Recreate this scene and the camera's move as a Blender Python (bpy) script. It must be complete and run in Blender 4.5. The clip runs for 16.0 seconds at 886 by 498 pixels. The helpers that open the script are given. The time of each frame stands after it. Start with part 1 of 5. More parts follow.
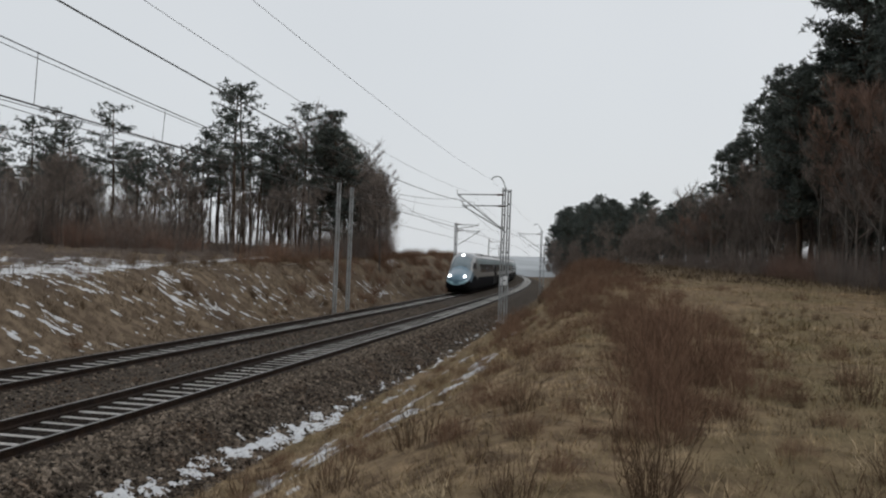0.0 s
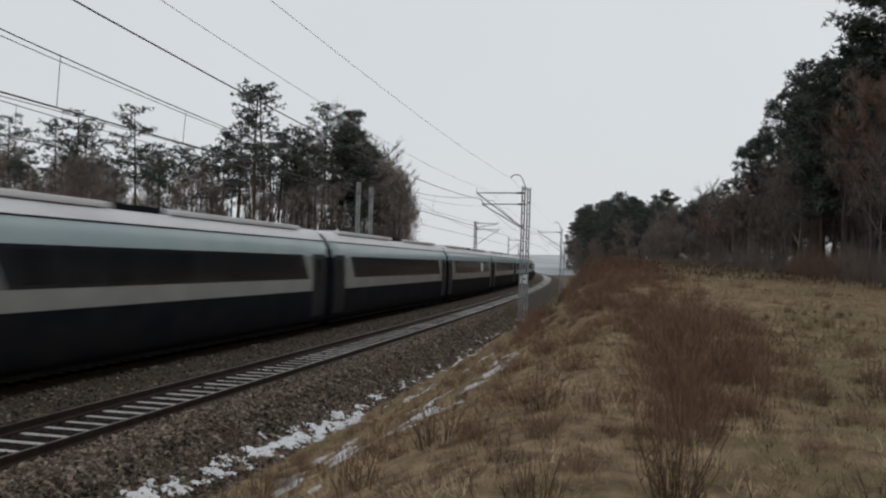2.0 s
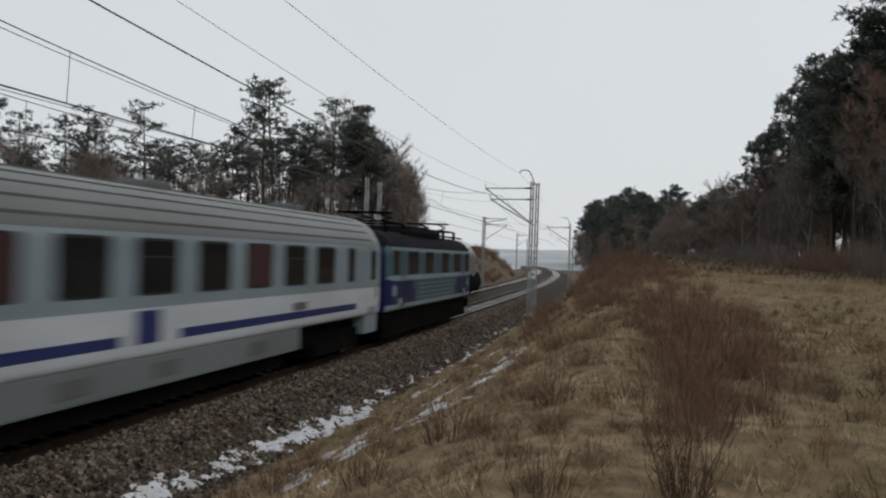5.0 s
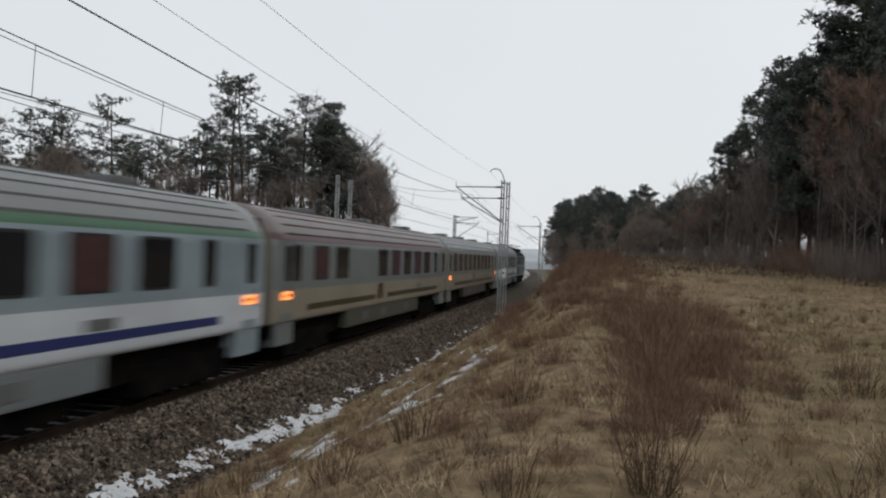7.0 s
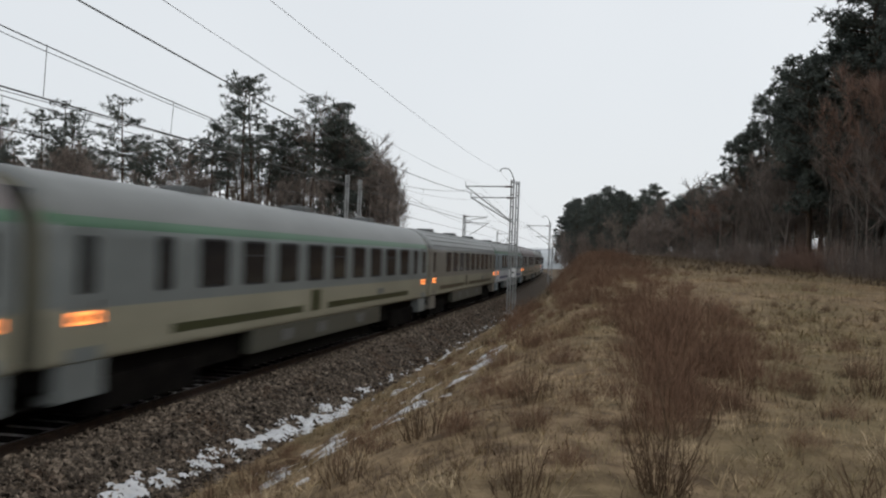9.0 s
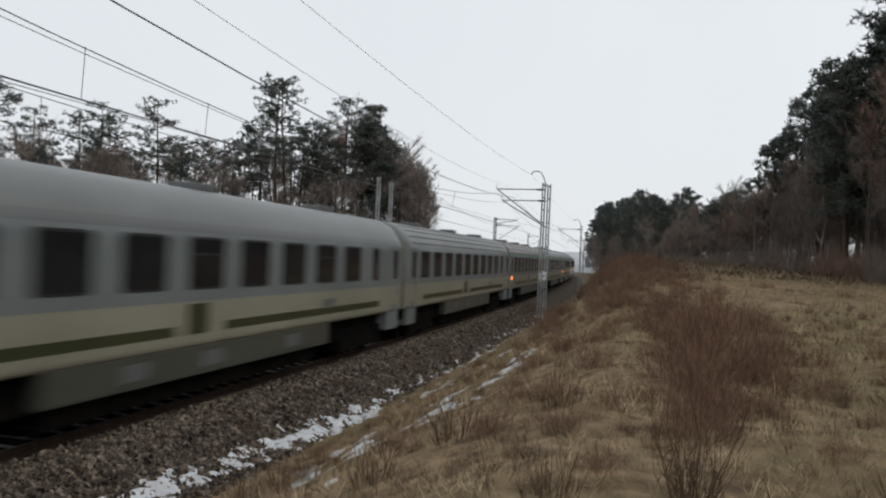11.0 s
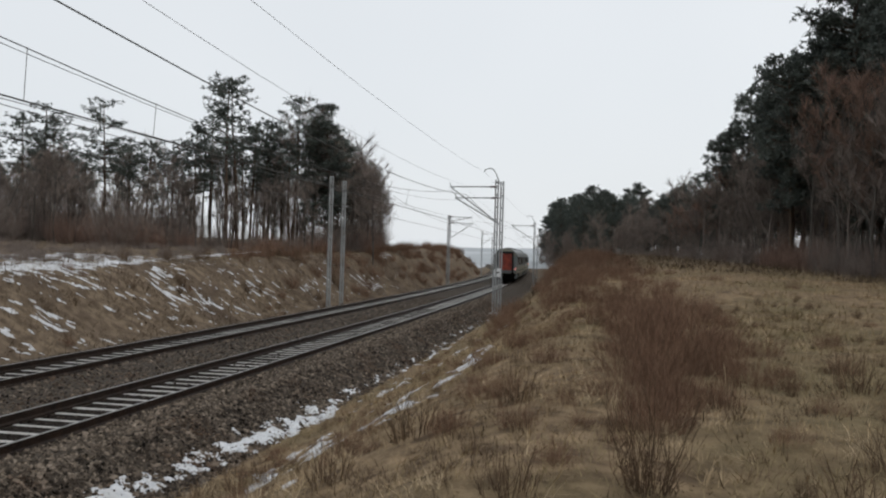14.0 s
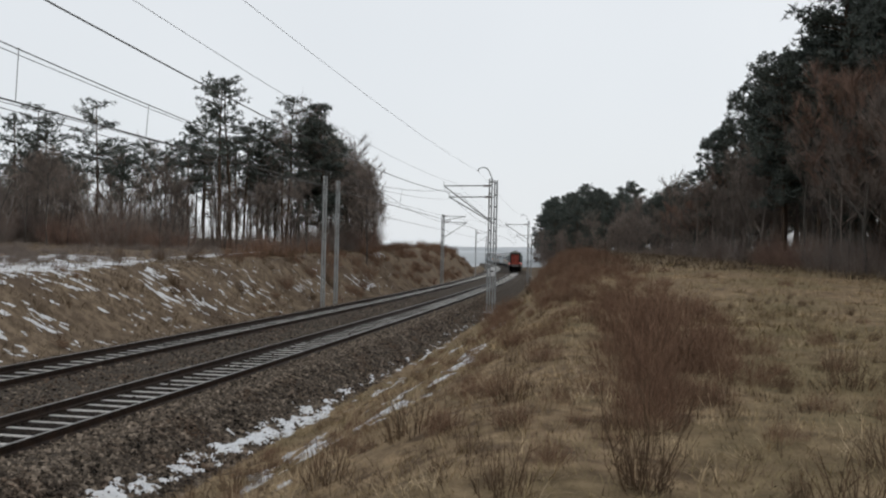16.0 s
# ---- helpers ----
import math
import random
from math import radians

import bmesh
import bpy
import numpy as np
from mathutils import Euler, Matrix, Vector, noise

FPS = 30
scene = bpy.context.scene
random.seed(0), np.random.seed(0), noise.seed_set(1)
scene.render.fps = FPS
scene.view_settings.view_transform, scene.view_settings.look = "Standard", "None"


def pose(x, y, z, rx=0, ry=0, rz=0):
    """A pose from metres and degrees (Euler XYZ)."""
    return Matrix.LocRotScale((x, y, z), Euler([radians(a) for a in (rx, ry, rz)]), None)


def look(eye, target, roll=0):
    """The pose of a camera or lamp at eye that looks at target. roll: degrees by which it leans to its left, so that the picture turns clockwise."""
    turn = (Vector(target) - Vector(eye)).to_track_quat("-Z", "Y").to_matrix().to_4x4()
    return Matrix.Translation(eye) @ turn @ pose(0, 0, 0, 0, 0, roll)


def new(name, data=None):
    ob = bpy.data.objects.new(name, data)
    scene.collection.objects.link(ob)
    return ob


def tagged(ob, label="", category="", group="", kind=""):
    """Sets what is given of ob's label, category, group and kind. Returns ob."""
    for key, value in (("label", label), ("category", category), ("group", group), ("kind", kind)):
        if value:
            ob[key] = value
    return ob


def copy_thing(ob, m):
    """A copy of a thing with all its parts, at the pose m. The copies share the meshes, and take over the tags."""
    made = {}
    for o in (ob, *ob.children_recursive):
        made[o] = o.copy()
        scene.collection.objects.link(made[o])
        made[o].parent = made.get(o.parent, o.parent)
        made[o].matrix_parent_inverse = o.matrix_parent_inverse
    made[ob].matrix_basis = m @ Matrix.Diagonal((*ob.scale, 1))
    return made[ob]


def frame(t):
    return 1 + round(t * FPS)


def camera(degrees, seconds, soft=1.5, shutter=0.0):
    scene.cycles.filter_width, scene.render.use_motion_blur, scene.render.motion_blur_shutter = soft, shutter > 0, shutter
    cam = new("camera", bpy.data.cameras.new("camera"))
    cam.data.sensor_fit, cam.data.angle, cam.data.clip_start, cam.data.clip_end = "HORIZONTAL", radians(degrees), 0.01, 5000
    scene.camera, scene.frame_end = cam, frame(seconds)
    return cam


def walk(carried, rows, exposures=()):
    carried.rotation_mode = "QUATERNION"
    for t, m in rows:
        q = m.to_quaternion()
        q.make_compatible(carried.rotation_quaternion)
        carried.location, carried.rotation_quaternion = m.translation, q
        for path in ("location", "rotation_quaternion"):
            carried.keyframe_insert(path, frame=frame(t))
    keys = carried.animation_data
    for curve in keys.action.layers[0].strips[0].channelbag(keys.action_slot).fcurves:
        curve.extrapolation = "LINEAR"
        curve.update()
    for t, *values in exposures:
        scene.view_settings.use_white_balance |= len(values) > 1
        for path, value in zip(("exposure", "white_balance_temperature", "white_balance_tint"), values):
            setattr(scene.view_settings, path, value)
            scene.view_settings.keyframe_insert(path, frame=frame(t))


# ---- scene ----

# ================= camera and its turn =================
EYE = (0.0, 0.0, 3.0)
cam = camera(54.0, 16.0, soft=2.2, shutter=0.5)
# seconds, pitch, roll, yaw
PATH = [
    (0, 0.94, -2.20, 0.02), (0.5, 0.81, -2.00, 0.07), (1, 0.66, -1.84, 0.0), (1.5, 0.68, -1.84, 0.22),
    (2, 0.81, -1.87, 1.32), (2.5, 0.84, -1.67, 2.14), (3, 0.85, -1.87, 2.46), (3.5, 0.74, -1.83, 2.78),
    (4, 0.53, -1.77, 2.84), (4.6, 0.50, -1.8, 2.5), (5.6, 0.44, -2.0, 0.8), (6.5, 0.40, -2.13, -0.02),
    (7, 0.44, -2.17, -0.06), (7.5, 0.42, -2.17, 0.28), (8, 0.38, -2.11, 0.43), (8.5, 0.39, -1.98, 0.42),
    (9, 0.39, -2.10, 0.57), (9.5, 0.39, -2.67, 1.41), (10.2, 0.42, -2.7, 2.2), (11.2, 0.48, -2.62, 2.6),
    (12, 0.51, -2.56, 2.23), (12.5, 0.45, -2.35, 1.63), (13, 0.51, -2.24, 0.95), (13.5, 0.51, -1.85, 0.15),
    (14, 0.46, -1.63, -0.41), (14.5, 0.53, -1.66, -0.40), (15, 0.46, -1.57, -0.50), (15.5, 0.36, -1.40, -0.61),
    (16, 0.42, -1.30, -0.80),
]
walk(cam, [(t, pose(*EYE, 90 + p, r, y)) for t, p, r, y in PATH],
     exposures=[(0, 0.0), (4.2, -0.05), (6.5, 0.12), (12, 0.2), (16, 0.2)])

# ================= sky =================
world = bpy.data.worlds.new("overcast_sky")
scene.world = world
world.use_nodes = True
wn = world.node_tree
for n in list(wn.nodes):
    wn.nodes.remove(n)
w_out = wn.nodes.new("ShaderNodeOutputWorld")
w_bg = wn.nodes.new("ShaderNodeBackground")
w_sky = wn.nodes.new("ShaderNodeTexSky")
w_sky.sky_type = "NISHITA"
w_sky.sun_disc = False
w_sky.sun_elevation = radians(24)
w_sky.sun_rotation = radians(70)
w_sky.air_density, w_sky.dust_density = 1.0, 3.0
w_gain = wn.nodes.new("ShaderNodeVectorMath")
w_gain.operation = "SCALE"
w_gain.inputs["Scale"].default_value = 0.08
w_mix = wn.nodes.new("ShaderNodeMix")
w_mix.data_type = "RGBA"
w_mix.inputs["Factor"].default_value = 0.88
# soft cloud deck, a little brighter overhead
w_tc = wn.nodes.new("ShaderNodeTexCoord")
w_noise = wn.nodes.new("ShaderNodeTexNoise")
w_noise.inputs["Scale"].default_value = 1.6
w_noise.inputs["Detail"].default_value = 3.0
w_ramp = wn.nodes.new("ShaderNodeValToRGB")
w_ramp.color_ramp.elements[0].position = 0.3
w_ramp.color_ramp.elements[0].color = (0.70, 0.735, 0.77, 1)
w_ramp.color_ramp.elements[1].position = 0.7
w_ramp.color_ramp.elements[1].color = (0.76, 0.79, 0.82, 1)
wn.links.new(w_tc.outputs["Generated"], w_noise.inputs["Vector"])
wn.links.new(w_noise.outputs["Fac"], w_ramp.inputs["Fac"])
wn.links.new(w_sky.outputs["Color"], w_gain.inputs[0])
wn.links.new(w_gain.outputs["Vector"], w_mix.inputs["A"])
wn.links.new(w_ramp.outputs["Color"], w_mix.inputs["B"])
wn.links.new(w_mix.outputs["Result"], w_bg.inputs["Color"])
wn.links.new(w_bg.outputs["Background"], w_out.inputs["Surface"])
w_bg.inputs["Strength"].default_value = 1.0

sun_data = bpy.data.lights.new("sun", "SUN")
sun_data.energy, sun_data.angle, sun_data.color = 0.5, radians(25), (1.0, 0.97, 0.93)
sun = new("sun", sun_data)
sun.matrix_world = look((0, 0, 50), (-30, 20, 20))

# ================= helpers =================
def mat(name, c1, c2=None, scale=4.0, rough=0.8, metal=0.0, bump=0.0, detail=6.0, spec=0.4, c3=None, scale3=0.4, amt3=0.5,
        coat=0.0, stretch=None, random_amt=0.0, bump_scale=None, lo=0.35, hi=0.65):
    """A node material: two colours by noise, a third in large patches, and fine relief, in object space metres."""
    m = bpy.data.materials.new(name)
    m.use_nodes = True
    nt = m.node_tree
    b = nt.nodes["Principled BSDF"]
    b.inputs["Roughness"].default_value = rough
    b.inputs["Metallic"].default_value = metal
    b.inputs["Specular IOR Level"].default_value = spec
    b.inputs["Coat Weight"].default_value = coat
    c2 = c2 or c1
    tc = nt.nodes.new("ShaderNodeTexCoord")
    vec = tc.outputs["Object"]
    if stretch:
        mp = nt.nodes.new("ShaderNodeMapping")
        mp.inputs["Scale"].default_value = stretch
        nt.links.new(vec, mp.inputs["Vector"])
        vec = mp.outputs["Vector"]
    no = nt.nodes.new("ShaderNodeTexNoise")
    no.inputs["Scale"].default_value = scale
    no.inputs["Detail"].default_value = detail
    nt.links.new(vec, no.inputs["Vector"])
    rp = nt.nodes.new("ShaderNodeValToRGB")
    rp.color_ramp.elements[0].position, rp.color_ramp.elements[1].position = lo, hi
    rp.color_ramp.elements[0].color = (*c1, 1)
    rp.color_ramp.elements[1].color = (*c2, 1)
    nt.links.new(no.outputs["Fac"], rp.inputs["Fac"])
    col = rp.outputs["Color"]
    if c3:
        n3 = nt.nodes.new("ShaderNodeTexNoise")
        n3.inputs["Scale"].default_value = scale3
        n3.inputs["Detail"].default_value = 4.0
        nt.links.new(vec, n3.inputs["Vector"])
        r3 = nt.nodes.new("ShaderNodeMapRange")
        r3.inputs["From Min"].default_value, r3.inputs["From Max"].default_value = 0.45, 0.65
        r3.inputs["To Max"].default_value = amt3
        nt.links.new(n3.outputs["Fac"], r3.inputs["Value"])
        mx = nt.nodes.new("ShaderNodeMix")
        mx.data_type = "RGBA"
        mx.inputs["B"].default_value = (*c3, 1)
        nt.links.new(r3.outputs["Result"], mx.inputs["Factor"])
        nt.links.new(col, mx.inputs["A"])
        col = mx.outputs["Result"]
    if random_amt:
        oi = nt.nodes.new("ShaderNodeNewGeometry")
        rr = nt.nodes.new("ShaderNodeMapRange")
        rr.inputs["To Min"].default_value, rr.inputs["To Max"].default_value = 1 - random_amt, 1 + random_amt
        nt.links.new(oi.outputs["Random Per Island"], rr.inputs["Value"])
        vm = nt.nodes.new("ShaderNodeVectorMath")
        vm.operation = "SCALE"
        nt.links.new(col, vm.inputs[0])
        nt.links.new(rr.outputs["Result"], vm.inputs["Scale"])
        col = vm.outputs["Vector"]
    nt.links.new(col, b.inputs["Base Color"])
    if bump:
        bn = nt.nodes.new("ShaderNodeTexNoise")
        bn.inputs["Scale"].default_value = bump_scale or scale * 3
        bn.inputs["Detail"].default_value = 5.0
        nt.links.new(vec, bn.inputs["Vector"])
        bp = nt.nodes.new("ShaderNodeBump")
        bp.inputs["Strength"].default_value = bump
        bp.inputs["Distance"].default_value = 0.05
        nt.links.new(bn.outputs["Fac"], bp.inputs["Height"])
        nt.links.new(bp.outputs["Normal"], b.inputs["Normal"])
    return m


def glow(name, color, strength):
    m = bpy.data.materials.new(name)
    m.use_nodes = True
    b = m.node_tree.nodes["Principled BSDF"]
    b.inputs["Base Color"].default_value = (*color, 1)
    b.inputs["Emission Color"].default_value = (*color, 1)
    b.inputs["Emission Strength"].default_value = strength
    return m


def mesh_from(verts, faces, name="mesh", mats=(), face_mats=None, smooth=False):
    me = bpy.data.meshes.new(name)
    me.from_pydata([tuple(v) for v in verts], [], [tuple(q) for q in faces])
    for m in mats:
        me.materials.append(m)
    if face_mats is not None:
        me.polygons.foreach_set("material_index", np.asarray(face_mats, dtype=np.int32))
    if smooth:
        me.polygons.foreach_set("use_smooth", np.ones(len(me.polygons), dtype=bool))
    me.update()
    return me


def part(name, data, material=None, parent=None, label=""):
    """Links a bmesh or a mesh as one mesh object under a thing or a part."""
    if isinstance(data, bmesh.types.BMesh):
        me = bpy.data.meshes.new(name)
        data.to_mesh(me)
        data.free()
    else:
        me = data
    if material is not None:
        if len(me.materials):
            me.materials[0] = material
        else:
            me.materials.append(material)
    ob = new(name, me)
    if parent is not None:
        ob.parent = parent
    if label:
        ob["label"] = label
    return ob


def box(bm, x0, x1, y0, y1, z0, z1, bevel=0.0):
    r = bmesh.ops.create_cube(bm, size=1.0)
    for v in r["verts"]:
        v.co = Vector((x0 + (v.co.x + 0.5) * (x1 - x0), y0 + (v.co.y + 0.5) * (y1 - y0), z0 + (v.co.z + 0.5) * (z1 - z0)))
    if bevel:
        es = {e for v in r["verts"] for e in v.link_edges}
        bmesh.ops.bevel(bm, geom=list(es), offset=bevel, segments=2, affect="EDGES", profile=0.7)
    return bm


def box_bm(*a, **k):
    return box(bmesh.new(), *a, **k)


def rod(bm, a, b, r0, r1=None, seg=8):
    """A tapered rod from a to b."""
    a, b = Vector(a), Vector(b)
    r1 = r0 if r1 is None else r1
    d = b - a
    q = d.to_track_quat("Z", "Y")
    res = bmesh.ops.create_cone(bm, cap_ends=True, segments=seg, radius1=r0, radius2=max(r1, 0.001), depth=d.length)
    m = Matrix.Translation((a + b) / 2) @ q.to_matrix().to_4x4()
    bmesh.ops.transform(bm, matrix=m, verts=res["verts"])
    return bm


def rods(pairs, r, seg=8):
    bm = bmesh.new()
    for a, b in pairs:
        rod(bm, a, b, r, seg=seg)
    return bm


# ================= the line of the railway =================
DS = 0.5
S_ = np.arange(-700, 1100 + DS, DS)
K_ = np.where(S_ < -60, 0.0, np.where(S_ < 600, 0.00053, 0.0))
I0 = int(700 / DS)
TH_ = np.concatenate([[0], np.cumsum(K_[:-1] * DS)])
TH_ = math.atan(0.201) - (TH_ - TH_[I0])
X_ = np.concatenate([[0], np.cumsum(np.sin(TH_[:-1]) * DS)])
Y_ = np.concatenate([[0], np.cumsum(np.cos(TH_[:-1]) * DS)])
X_, Y_ = X_ - X_[I0] - 9.7, Y_ - Y_[I0]
FAR = -4.23     # the second track, offset from the first


def on_line(s, off=0.0, z=0.0):
    x, y, th = np.interp(s, S_, X_), np.interp(s, S_, Y_), np.interp(s, S_, TH_)
    return x + off * np.cos(th), y - off * np.sin(th), z


def line_pose(s, off=0.0, z=0.0):
    """A pose on the line: local x to the right, local y along it."""
    x, y, _ = on_line(s, off)
    return pose(float(x), float(y), z, 0, 0, -math.degrees(float(np.interp(s, S_, TH_))))


def ease(t):
    t = np.clip(t, 0, 1)
    return t * t * (3 - 2 * t)


def ground_z(s, o):
    """Height of the ground at s along the line and o beside it."""
    s, o = np.asarray(s, float), np.asarray(o, float)
    zr = np.interp(s, [-200, -5, 25, 60, 120, 165, 230, 400], [1.3, 1.35, 1.75, 2.7, 3.6, 3.5, 0.6, -2.0])
    w = np.interp(s, [-200, 0, 60, 120, 250], [6.5, 6.5, 6.0, 6.0, 7.0])
    right = -0.78 + (zr + 0.78) * ease((o - 2.9) / w)
    right = right + 0.35 * np.sin(o * 0.11 + 1.0) * ease((o - 10) / 10) - 0.35 * ease((o - 18) / 15) * ease((70 - s) / 40)
    zl = np.interp(s, [-200, 0, 30, 70, 110, 150, 190, 225, 265, 400], [1.6, 1.7, 2.0, 2.7, 3.5, 4.3, 4.0, 2.2, -0.6, -2.5])
    left = -0.95 + (zl + 0.95) * ease((-o - 8.6) / 5.2) + 0.02 * np.clip(-o - 14, 0, 40)
    form = np.where(o < -7.6, -0.78 - 0.17 * ease((-o - 7.6) / 0.8), -0.78)
    z = np.where(o > 2.9, right, np.where(o < -8.4, left, form))
    # the distance rises to a low hill
    far = np.clip(s - 520, 0, None)
    z = z - 0.004 * far + 0.010 * np.clip(np.abs(o) - 160, 0, None)
    return z

# ================= ground =================
M_EARTH = mat("dry_grass_ground", (0.098, 0.067, 0.042), (0.27, 0.192, 0.116), scale=3.2, rough=0.95, bump=0.9, bump_scale=9,
              c3=(0.140, 0.112, 0.060), scale3=0.3, amt3=0.75, spec=0.1)
M_BALLAST = mat("ballast_bed", (0.033, 0.026, 0.020), (0.096, 0.077, 0.060), scale=16, rough=0.95, bump=1.0, bump_scale=24, spec=0.15)
s_steps = np.concatenate([np.arange(-700, -40, 20), np.arange(-40, -4, 1.5), np.arange(-4, 45, 0.4), np.arange(45, 120, 1.0),
                          np.arange(120, 300, 3), np.arange(300, 1101, 20)])
o_steps = np.concatenate([-np.geomspace(1400, 40, 26), np.arange(-39, -16, 1.0), np.arange(-16, -7.4, 0.35), np.arange(-7.4, 2.8, 1.2),
                          np.arange(2.8, 16, 0.3), np.arange(16, 40, 1.0), np.geomspace(40, 1400, 26)])
SS, OO = np.meshgrid(s_steps, o_steps, indexing="ij")
gz = ground_z(SS, OO)
rough_amt = 0.10 * ease((OO - 2.9) / 2) + 0.12 * ease((-OO - 8.6) / 2)
rng = np.random.default_rng(5)
bumps = np.array([[noise.noise((float(a) * 0.55, float(b) * 0.55, 0.0)) + 0.5 * noise.noise((float(a) * 1.7, float(b) * 1.7, 3.0))
                   for b in o_steps] for a in s_steps])
gz = gz + bumps * rough_amt
gx, gy, _ = on_line(SS, OO)
n_s, n_o = SS.shape
idx = np.arange(n_s * n_o).reshape(n_s, n_o)
faces = np.stack([idx[:-1, :-1], idx[:-1, 1:], idx[1:, 1:], idx[1:, :-1]], -1).reshape(-1, 4)
verts = np.stack([gx, gy, gz], -1).reshape(-1, 3)
M_SLOPE = mat("brown_slope_earth", (0.098, 0.072, 0.050), (0.215, 0.162, 0.112), scale=2.2, rough=0.95, bump=0.9, bump_scale=9, c3=(0.085, 0.062, 0.046), scale3=0.25, amt3=0.7, spec=0.1)
cs, co = 0.5 * (SS[:-1, :-1] + SS[1:, 1:]), 0.5 * (OO[:-1, :-1] + OO[1:, 1:])
slope = ((co < -8.2) | ((co > 2.9) & (co < 12) & (cs > 50))).astype(np.int32).reshape(-1)
ground = tagged(part("ground", mesh_from(verts.tolist(), faces.tolist(), "ground", (M_EARTH, M_SLOPE), slope, smooth=True)),
                "dry winter meadow and railway cutting with brown grass", "ground", kind="structure")


# snow-dusted fields on the low hill beyond the cutting, haze painted into the grey
M_FIELD = mat("hazy_snow_dusted_fields", (0.34, 0.36, 0.37), (0.50, 0.52, 0.54), scale=0.012, rough=0.95, detail=8, c3=(0.26, 0.28, 0.29), scale3=0.02, amt3=0.6, stretch=(1, 0.35, 1))
fb = np.radians(np.linspace(-20, 24, 60))
fd = np.array([330.0, 420, 520, 640, 800, 1000, 1300])
fz = np.array([-3.2, -1.6, 0.6, 3.6, 7.2, 11.0, 15.5])
wob = np.array([[noise.noise((float(a) * 9, d * 0.004, 1.0)) * 0.0028 * d for d in fd] for a in fb])
FB, FD = np.meshgrid(fb, fd, indexing="ij")
fv = np.stack([FD * np.sin(FB), FD * np.cos(FB), fz[None, :] + 2.0 + wob], -1).reshape(-1, 3)
fi = np.arange(fv.shape[0]).reshape(len(fb), len(fd))
ff = np.stack([fi[:-1, :-1], fi[1:, :-1], fi[1:, 1:], fi[:-1, 1:]], -1).reshape(-1, 4)
tagged(part("far_fields", mesh_from(fv.tolist(), ff.tolist(), "far_fields", (M_FIELD,), smooth=True)), "snow-dusted fields on a distant low hill, paled with painted haze", "fields", kind="structure")


# ================= tracks =================
def sweep(profile, s0, s1, off, step=1.0, closed=True, name="sweep", mats=(), jitter=0.0, seed=1):
    """A cross-section (o, z) carried along the line."""
    n = max(2, int((s1 - s0) / step) + 1)
    ss = np.linspace(s0, s1, n)
    m = len(profile)
    prof = np.array(profile, float)
    S2, P2 = np.meshgrid(ss, np.arange(m), indexing="ij")
    o = prof[P2, 0] + off
    z = prof[P2, 1].copy()
    if jitter:
        r = np.random.default_rng(seed)
        o = o + r.normal(0, jitter, o.shape)
        z = z + r.normal(0, jitter * 0.5, z.shape)
    x, y, _ = on_line(S2, o)
    v = np.stack([x, y, z], -1).reshape(-1, 3)
    i = np.arange(n * m).reshape(n, m)
    j = np.roll(i, -1, axis=1) if closed else None
    if closed:
        f = np.stack([i[:-1], j[:-1], j[1:], i[1:]], -1).reshape(-1, 4)
    else:
        f = np.stack([i[:-1, :-1], i[:-1, 1:], i[1:, 1:], i[1:, :-1]], -1).reshape(-1, 4)
    return mesh_from(v.tolist(), f.tolist(), name, mats)


M_RAIL = mat("rusty_rail_steel", (0.020, 0.014, 0.011), (0.045, 0.028, 0.02), scale=6, rough=0.6, metal=0.5, bump=0.2)
M_RAILTOP = mat("polished_rail_head", (0.18, 0.17, 0.16), (0.27, 0.26, 0.25), scale=2, rough=0.4, metal=1.0)
RAIL = [(-0.07, -0.172), (0.07, -0.172), (0.07, -0.155), (0.012, -0.13), (0.012, -0.05), (0.036, -0.035), (0.036, -0.006), (0.030, 0.0),
        (-0.030, 0.0), (-0.036, -0.006), (-0.036, -0.035), (-0.012, -0.05), (-0.012, -0.13), (-0.07, -0.155)]
RAILS = {0.0: [], FAR: []}
for off in (0.0, FAR):
    for side in (-0.7535, 0.7535):
        me = sweep(RAIL, -650, 700, off + side, 2.0, name="rail", mats=(M_RAIL, M_RAILTOP))
        fm = np.zeros(len(me.polygons), dtype=np.int32)
        fm[7::14] = 1
        me.polygons.foreach_set("material_index", fm)
        RAILS[off].append(part("rail", me, None, None, "rust-brown steel rail with a worn bright head"))
# ballast: one bed under both tracks
BED = [(-8.0, -0.80), (-7.0, -0.62), (-6.15, -0.22), (-5.4, -0.165), (-5.1, -0.165), (-4.9, -0.201), (-3.56, -0.201), (-3.36, -0.165), (-3.0, -0.165),
       (-2.4, -0.24), (-1.8, -0.24), (-1.15, -0.165), (-0.87, -0.165), (-0.67, -0.201), (0.67, -0.201), (0.87, -0.165), (1.15, -0.165), (1.75, -0.20),
       (2.65, -0.66), (3.7, -0.84)]
M_OILBED = mat("oil_dark_ballast", (0.010, 0.008, 0.007), (0.030, 0.024, 0.020), scale=14, rough=0.95, bump=0.8, bump_scale=24, spec=0.05)
bed_mesh = sweep(BED, -650, 700, 0.0, 0.7, closed=False, name="ballast_bed", mats=(M_BALLAST, M_OILBED), jitter=0.005)
seg = np.arange(len(bed_mesh.polygons)) % (len(BED) - 1)
bed_mesh.polygons.foreach_set("material_index", ((seg == 5) | (seg == 13)).astype(np.int32))
bed = tagged(part("ballast_bed", bed_mesh),
             "grey-brown crushed stone ballast bed under the two tracks", "ballast", kind="structure")

